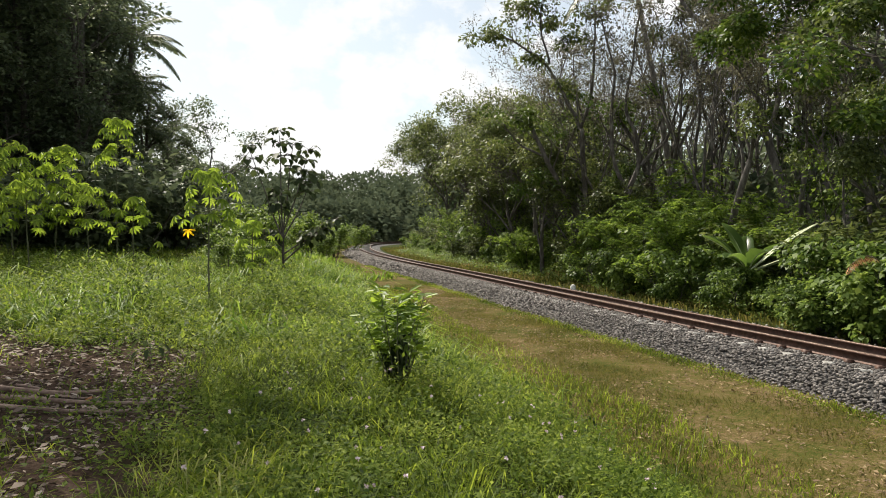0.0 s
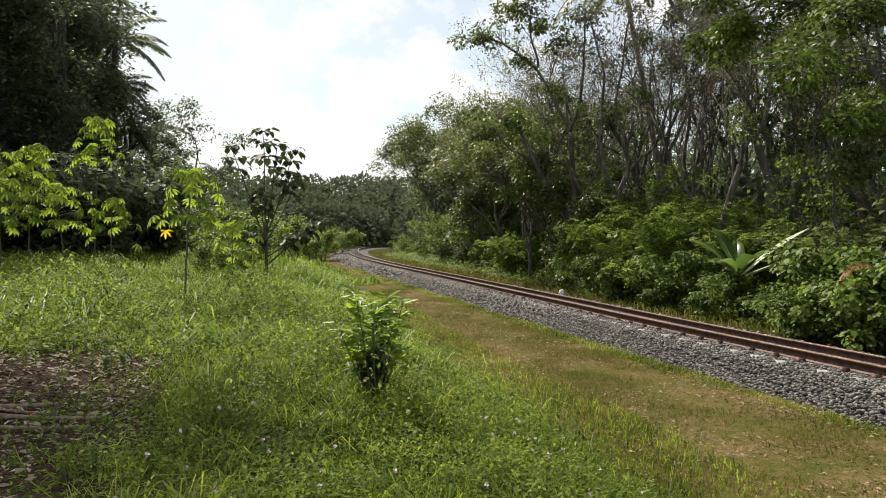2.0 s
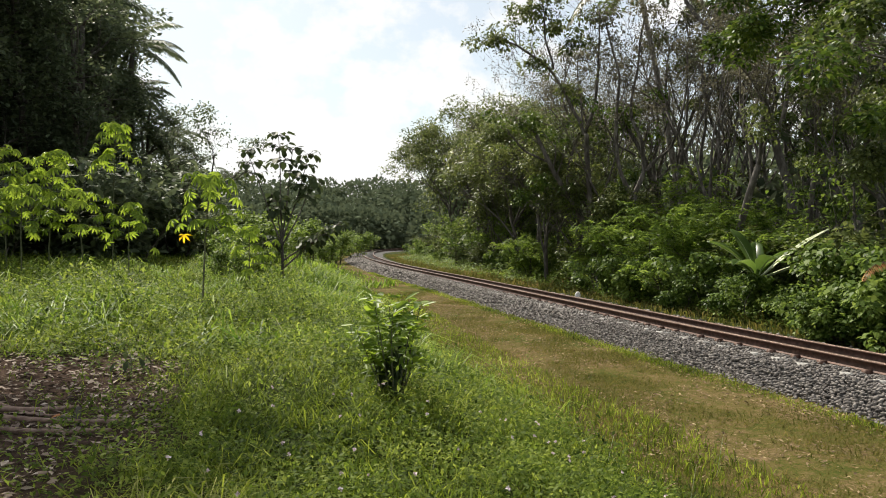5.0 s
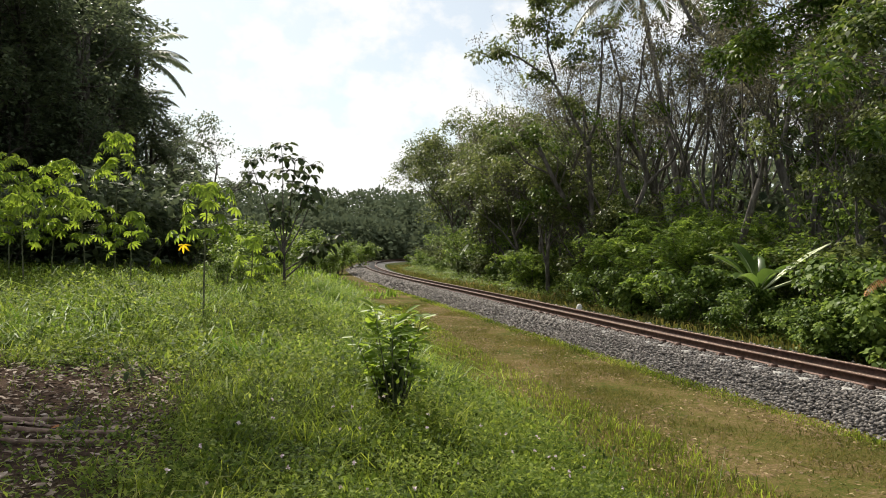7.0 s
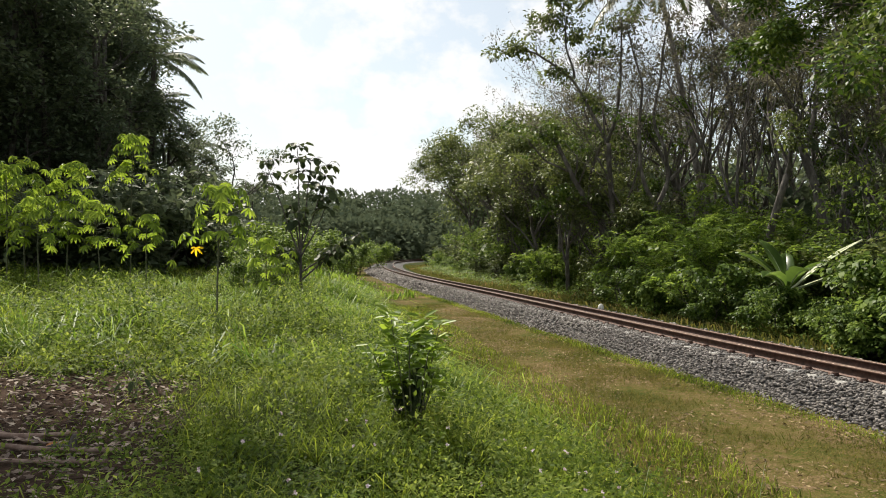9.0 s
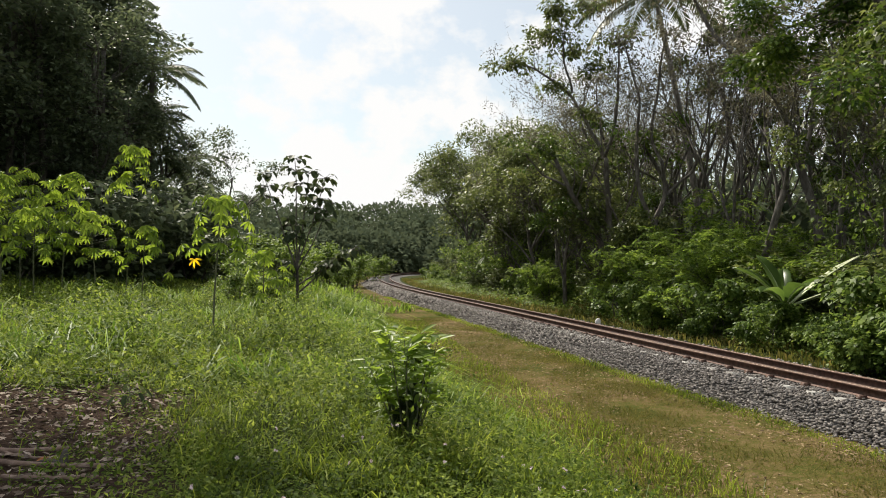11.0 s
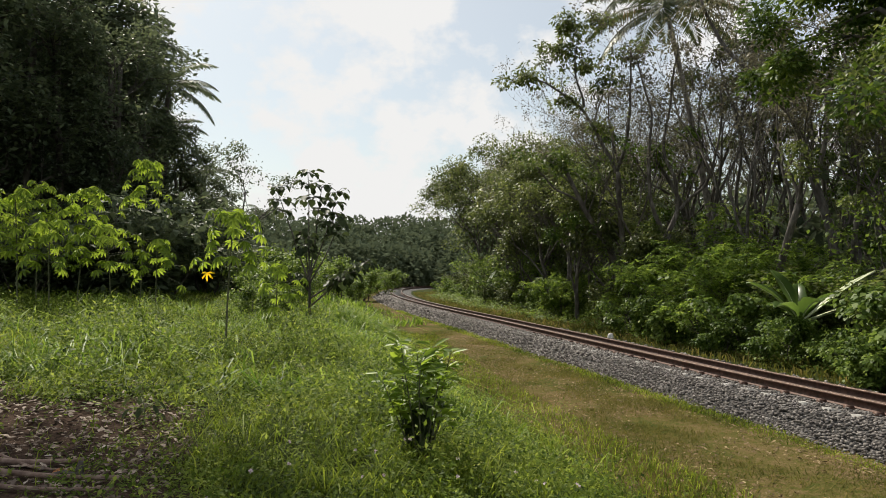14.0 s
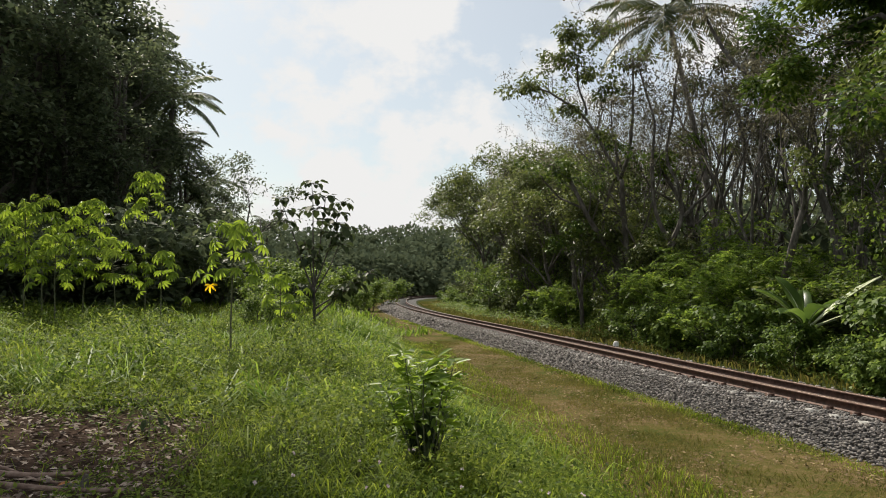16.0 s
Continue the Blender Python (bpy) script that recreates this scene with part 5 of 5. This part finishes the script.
def build_grass():
    rng = np.random.default_rng(71)

    def field(name, label, material, n, xr, yr, hmin, hmax, wmin, wmax, keep, lean=0.55, clump=0.0, strip=None, simple=False):
        x, y = rng.uniform(*xr, n), rng.uniform(0, 1, n) ** 1.25 * (yr[1] - yr[0]) + yr[0]
        k = None
        if clump:
            m = max(8, n // 22)
            cx, cy = rng.uniform(*xr, m), rng.uniform(0, 1, m) ** 1.25 * (yr[1] - yr[0]) + yr[0]
            k = rng.integers(0, m, n)
            x, y = cx[k] + rng.normal(0, clump, n), cy[k] + rng.normal(0, clump, n)
        if strip:
            x, y, _ = spread(rng, n, *strip)
        tuft = rng.uniform(0.45, 1.25, max(8, n // 22))[k] if clump else np.ones(n)
        s = side_of(x, y)
        w = keep(x, y, s)
        ok = (rng.random(n) < w) & (np.hypot(x, y) > 1.3)
        x, y, s, tuft = x[ok], y[ok], s[ok], tuft[ok]
        z = level(x, y, s) - 0.01
        patch = 0.5 + 0.5 * np.sin(x * 1.1 + 1.7 * np.sin(y * 0.7)) * np.sin(y * 0.9 + np.sin(x * 0.8))
        h = (hmin + (hmax - hmin) * rng.random(len(x)) ** 1.4) * (0.6 + 0.7 * patch) * tuft
        g = Geo()
        blades(g, np.column_stack([x, y, z]), h, rng.uniform(wmin, wmax, len(x)), rng.uniform(0.15, 1.0, len(x)) * lean * 2, rng, simple)
        tagged(part(name, g, material), label, "grass", kind="stuff")

    on_bank = lambda x, y, s: ease(foot(y) + 0.1, foot(y) + 1.4, s) * (1 - 0.965 * soil_patch(x, y)) * (s < 24)
    field("bank_grass", "lush green grass covering the bank", GRASS, 140000, (-6.5, 4.5), (1.2, 11), 0.06, 0.27, 0.0035, 0.0085, on_bank, 0.95, 0.055)
    field("clearing_grass", "green grass across the sunlit clearing", GRASS, 60000, (-15, 3), (8, 30), 0.08, 0.3, 0.009, 0.02, on_bank, 0.9, 0.1)
    tall = lambda x, y, s: on_bank(x, y, s) * ((y > 7.2) & (s > foot(y) + 1.2)) * (0.06 + 0.94 * (np.sin(x * 1.7 + 2 + np.sin(y)) * np.sin(y * 0.9 + np.sin(x)) > 0.05))
    field("tall_grass", "tall pale green grass along the bank top", TALL_GRASS, 36000, (-10, 1.5), (7, 24), 0.2, 0.6, 0.007, 0.018, tall, 1.2, 0.12)
    crest = lambda x, y, s: (y > 7.5) * np.exp(-((s - foot(y) - 1.9) / 0.9) ** 2) * (0.25 + 0.75 * (np.sin(x * 2.1 + y) * np.sin(1.3 * y - 0.7 * x) > -0.1))
    field("crest_grass", "arching broad-bladed grass on the crest of the bank", TALL_GRASS, 26000, (-3, 3), (5, 20), 0.18, 0.5, 0.007, 0.019, crest, 1.2, 0.09, (25, 41, 4.0, 8.5))
    field("meadow_grass", "rough green grass behind the bank top", GRASS, 26000, (-10, 5), (-8, 1.6), 0.08, 0.3, 0.008, 0.016, on_bank, 0.7, 0.08)
    verge = lambda x, y, s: ((s > 1.5) & (s < foot(y) + 1.2)) * np.clip(0.55 + 0.9 * np.sin(x * 2.3 + y + np.sin(3 * y)) * np.sin(y * 1.1 - x + np.sin(2.2 * x)), 0.08, 1)
    field("verge_turf", "short dry yellow-green turf on the verge", TURF, 330000, (-2, 6.5), (3.5, 30), 0.025, 0.1, 0.007, 0.018, verge, 0.9, 0, (21, 46, 1.5, 5.8), True)
    lawn = lambda x, y, s: ((s > foot(y) - 0.7) & (s < foot(y) + 1.6)).astype(float)
    field("verge_grass", "short bright grass at the foot of the bank", GRASS, 60000, (-2.5, 4.5), (2.5, 24), 0.05, 0.16, 0.005, 0.011, lawn, 0.6, 0, (20, 45, 2.2, 6.0))
    toe = lambda x, y, s: np.exp(-((s - 1.68) / 0.16) ** 2)
    field("toe_grass", "fringe of grass along the ballast's foot", GRASS, 42000, (-4, 6.5), (6, 40), 0.03, 0.11, 0.006, 0.014, toe, 0.7, 0, (24, 60, 1.3, 2.1))
    far = lambda x, y, s: ((s > 2.2) & (s < 40)).astype(float)
    field("far_grass", "pale green grass beyond the clearing", TALL_GRASS, 26000, (-45, 0), (28, 95), 0.15, 0.45, 0.03, 0.07, far, 0.6, 0.3)
    right = lambda x, y, s: ((s < -2.3) & (s > -6.5)).astype(float)
    field("trackside_grass", "yellow-green grass between track and bushes", TURF, 30000, (-12, 10), (10, 80), 0.1, 0.36, 0.014, 0.04, right, 0.6, 0, (26, 95, -6.5, -2.3))


def build_weeds():
    rng = np.random.default_rng(81)
    g = Geo()

    def weeds(n, xr, yr, per, hmin, hmax, size, keep, wide=0.07):
        x, y = rng.uniform(*xr, n), rng.uniform(0, 1, n) ** 1.3 * (yr[1] - yr[0]) + yr[0]
        s = side_of(x, y)
        ok = (rng.random(n) < keep(x, y, s)) & (np.hypot(x, y) > 1.3)
        x, y, s = x[ok], y[ok], s[ok]
        z = level(x, y, s)
        swell = 0.5 + 0.5 * np.sin(x * 2.3 + 1.5 * np.sin(y * 1.6)) * np.sin(y * 2.1 + np.sin(x * 1.9))
        swell = swell * 0.65 + 0.35 * (0.5 + 0.5 * np.sin(x * 6.1 + np.sin(y * 4)) * np.sin(y * 5.3 + np.sin(x * 3)))
        h = rng.uniform(hmin, hmax, len(x)) * (0.3 + 1.3 * swell)
        k = np.repeat(np.arange(len(x)), per)
        d = unit(rng.normal(0, 1, (len(k), 3)) + [0, 0, 0.4])
        d[:, 2] = np.abs(d[:, 2])
        r = rng.uniform(0.35, 1.0, (len(k), 1)) ** 0.5
        at = np.column_stack([x[k], y[k], z[k]]) + d * r * np.column_stack([np.full(len(k), wide), np.full(len(k), wide), h[k]])
        way = unit(d * [1, 1, 0.25] + rng.normal(0, 0.4, (len(k), 3)) - [0, 0, 0.2])
        L = size * rng.uniform(0.6, 1.3, len(k))
        leaves(g, at, way, d * 0.4 + rng.normal(0, 0.3, (len(k), 3)) + [0, 0, 1], L, L * rng.uniform(0.35, 0.6, len(k)), False, 0.15)

    bank = lambda x, y, s: ease(foot(y) + 0.3, foot(y) + 1.6, s) * (1 - 0.8 * soil_patch(x, y)) * (0.35 + 0.65 * (np.sin(x * 1.4 + 0.5) * np.sin(y * 1.6 + x) > -0.15))
    weeds(8500, (-6, 4), (1.3, 8.5), 20, 0.06, 0.22, 0.034, bank)
    weeds(3400, (-2.2, 2.8), (1.7, 4.8), 18, 0.08, 0.26, 0.032, bank)
    weeds(8500, (-12, 2.5), (6, 20), 17, 0.12, 0.42, 0.055, bank, 0.15)
    crest = lambda x, y, s: np.exp(-((s - foot(y) - 2.1) / 1.0) ** 2) * ease(4.2, 5.6, y)
    weeds(2600, (-3.2, 2.2), (4.2, 15), 38, 0.22, 0.44, 0.042, crest, 0.13)
    thicket = lambda x, y, s: (np.sin(x * 1.3 + 0.8) * np.sin(y * 1.1 + 0.6 * x) > 0.1) * ease(foot(y) + 0.8, foot(y) + 2.0, s)
    weeds(1500, (-9, 0.5), (8, 15), 40, 0.3, 0.6, 0.06, thicket, 0.2)
    tagged(part("weeds", g, WEED), "low broad-leaved weeds among the grass", "weeds", kind="stuff")
    f = Geo()
    for k in range(75):
        x, y = rng.uniform(-1.2, 2.0), rng.uniform(2.4, 5.2)
        if rng.random() > bank(np.array([x]), np.array([y]), side_of(np.array([x]), np.array([y])))[0]:
            continue
        c = np.array([x, y, grounded(x, y) + rng.uniform(0.14, 0.26)])
        n = 9
        d = unit(rng.normal(0, 1, (n, 3)) + [0, 0, 0.5])
        leaves(f, np.repeat(c[None], n, 0), d, np.cross(d, [0.3, 0.5, 0.2]), 0.014, 0.011)
    tagged(part("clover_flowers", f, PINK), "scattered small pale pink flower heads", "flowers", kind="stuff")


def build_litter():
    rng = np.random.default_rng(91)
    g = Geo()
    n = 9000
    x, y = rng.uniform(-7, -1.6, n), rng.uniform(2.6, 7.2, n)
    ok = rng.random(n) < soil_patch(x, y) * 0.95 + 0.03
    x, y = x[ok], y[ok]
    m = len(x)
    at = np.column_stack([x, y, level(x, y) + rng.uniform(0.004, 0.03, m)])
    a = rng.uniform(0, 6.28, m)
    L = rng.uniform(0.02, 0.08, m)
    leaves(g, at, np.column_stack([np.cos(a), np.sin(a), rng.uniform(-0.1, 0.3, m)]), np.column_stack([rng.normal(0, 0.35, m), rng.normal(0, 0.35, m), np.ones(m)]), L, L * rng.uniform(0.25, 0.6, m), False, 0.2)
    tagged(part("leaf_litter", g, DRY), "dry brown and grey leaf litter on bare earth", "litter", kind="stuff")
    v = Geo()
    n = 15000
    a, s = rng.uniform(21, 44, n), rng.uniform(1.6, 5.4, n)
    p = beside(a, s)
    keep = (s < foot(p[:, 1]) + 0.5) & (np.sin(p[:, 0] * 2.1 + 1.3 * np.sin(p[:, 1] * 1.7)) * np.sin(p[:, 1] * 1.4) > -0.35)
    p, s = p[keep], s[keep]
    m = len(p)
    at = np.column_stack([p, level(p[:, 0], p[:, 1], s) + rng.uniform(0.004, 0.03, m)])
    a = rng.uniform(0, 6.28, m)
    L = rng.uniform(0.02, 0.07, m)
    leaves(v, at, np.column_stack([np.cos(a), np.sin(a), rng.uniform(-0.1, 0.35, m)]), np.column_stack([rng.normal(0, 0.4, m), rng.normal(0, 0.4, m), np.ones(m)]), L, L * rng.uniform(0.15, 0.5, m), False, 0.2)
    tagged(part("verge_litter", v, STRAW), "dead leaves and straw scattered on the verge", "litter", kind="stuff")
    poles = [((-60, 4.35), (185, 4.62), 0.022), ((-40, 4.2), (262, 4.3), 0.019), ((-60, 3.95), (245, 4.05), 0.016), ((20, 4.6), (165, 4.42), 0.012)]
    for (p0, z0), (p1, z1), r in poles:
        a, b = at_view(p0, z0 + 0.14), at_view(p1, z1 + 0.14)
        t = Geo()
        k = np.linspace(0, 1, 9)
        brg, py = a[0] + (b[0] - a[0]) * k, a[1] + (b[1] - a[1]) * k
        pz = level(brg, py) + r + 0.012 + 0.01 * np.sin(k * 7)
        c = np.array([brg.mean(), py.mean(), pz.mean()])
        tube(t, np.column_stack([brg, py + 0.015 * np.sin(k * 5 + p0), pz]) - c, np.linspace(r, r * 0.7, 9), 7)
        ob = part("stick", t, STICK, None, "", True)
        ob.location = c
        tagged(ob, "weathered brown stick lying on bare earth", "stick", "fallen sticks")
    x, y = at_view(432, 4.75)
    put(make_cassava(23, 0.16, 0.8, 8, 0.11, "tiny cassava seedling in the grass", 0.12), x, y)
    x, y = at_view(150, 4.5)
    dead = Geo()
    palmate(dead, rng, (0, 0, 0), (1, 0.2, 0.1), (0.1, -0.3, 1), 0.13, 5)
    ob = part("dead_leaf", dead, ORANGE)
    ob.location = (x, y, grounded(x, y) + 0.04)
    tagged(ob, "withered orange leaf beside the stump", "leaf")
    for brg, away, tall in ((1240, 6.3, 0.42), (1195, 5.6, 0.34), (1050, 5.2, 0.4)):
        x, y = at_view(brg, away)
        t = thing("grass_stalk", "single tall pale seeding grass stalk", "grass stalk", "grass stalks")
        st, sd = Geo(), Geo()
        pts, rad = limb(rng, (0, 0, -0.02), (0.15, 0, 1), tall, 0.0025, 0.0012, 0.1, -0.1, 6)
        tube(st, pts, rad, 4)
        top = np.repeat(pts[-1:], 16, 0)
        leaves(sd, top, rng.normal(0, 0.6, (16, 3)) + [0, 0, 0.8], rng.normal(0, 1, (16, 3)), 0.03, 0.006)
        part("stalk", st, PALE, t)
        part("seed_head", sd, STRAW, t)
        put(t, x, y)
    s = Geo()
    tube(s, [(0, 0, -0.05), (0.0, 0.0, 0.04), (0.012, 0.0, 0.085)], [0.028, 0.022, 0.012], 7)
    tube(s, [(0, 0, 0.0), (-0.1, 0.02, 0.02), (-0.2, 0.03, 0.0)], [0.018, 0.014, 0.006], 6)
    ob = part("stump", s, DARKBARK, None, "", True)
    x, y = at_view(188, 4.45)
    ob.location = (x, y, grounded(x, y) + 0.02)
    tagged(ob, "small dark broken stump with a root", "stump")
    m = Geo()
    v = []
    for z, r in ((-0.35, 0.1), (0.06, 0.095), (0.13, 0.075), (0.165, 0.03)):
        v += [(r * math.cos(k * math.pi / 5), r * math.sin(k * math.pi / 5), z) for k in range(10)]
    i, j = np.meshgrid(np.arange(3), np.arange(10), indexing="ij")
    m.add(v, np.stack([i * 10 + j, i * 10 + (j + 1) % 10, (i + 1) * 10 + (j + 1) % 10, (i + 1) * 10 + j], -1).reshape(-1, 4), [list(range(30, 40))])
    ob = part("marker_stone", m, MARKER, None, "", True)
    x, y = at_view(1013, 23)
    ob.location = (x, y, -0.38)
    tagged(ob, "whitewashed marker stone beyond the far rail", "marker stone")



def build_trackside_weeds():
    """The low tangle that joins the bushes beyond the track."""
    rng = np.random.default_rng(87)
    g = Geo()
    n = 4600
    a, s = 24 + rng.random(n) ** 1.4 * 60, rng.uniform(-8.0, -3.1, n)
    p = beside(a, s)
    h = rng.uniform(0.12, 0.3, n) + 0.45 * ease(-3.2, -5.5, s) * rng.random(n)
    z = level(p[:, 0], p[:, 1], s)
    k = np.repeat(np.arange(n), 13)
    m = len(k)
    at = np.column_stack([p[k] + rng.normal(0, 0.12, (m, 2)), z[k] + h[k] * rng.uniform(0.15, 1.1, m)])
    t = rng.uniform(0, 6.28, m)
    L = rng.uniform(0.06, 0.15, m)
    leaves(g, at, np.column_stack([np.cos(t), np.sin(t), rng.uniform(-0.6, 0.4, m)]), np.column_stack([rng.normal(-0.2, 0.4, m), rng.normal(0, 0.4, m), np.ones(m)]), L, L * rng.uniform(0.4, 0.7, m), False, 0.15)
    tagged(part("trackside_weeds", g, BUSH), "tangle of low leafy weeds beyond the track", "weeds", kind="stuff")


def build_shade_tree():
    # added tree, kept out of view; its crown shades the near left ground
    put(make_tree("shade_tree", "unseen leafy tree added to shade the near left ground", 97, 16.5, 0.18, 12.6, 7, DARK, BARK, 28, 0.45, (0.2, 0.1), 2, 0.8, 0.05, (0.62, 0.0), stretch=0.34), -13.1, 13.0, 0.0)


build_trackside_weeds()
build_shade_tree()
build_right_woods()
build_leaning_trees()
build_banana()
build_left_woods()
build_thickets()
build_far_woods()
SWAY = build_clearing()
build_dark_plant()
build_bank_shrub()
build_grass()
build_weeds()
build_litter()
build_track()
build_ballast()


def motions():
    """The light wind in the thin-stemmed plants."""
    for ob, m, k in SWAY:
        rows = []
        for i in range(33):
            t = i * 0.5
            a = 0.9 * math.sin(1.9 * t + k) + 0.5 * math.sin(0.8 * t + 2.1 * k)
            b = 0.6 * math.sin(1.5 * t + 0.7 * k)
            rows.append((t, Matrix.Translation(m.translation) @ pose(0, 0, 0, b, a, 0) @ m.to_3x3().to_4x4()))
        walk(ob, rows)


motions()
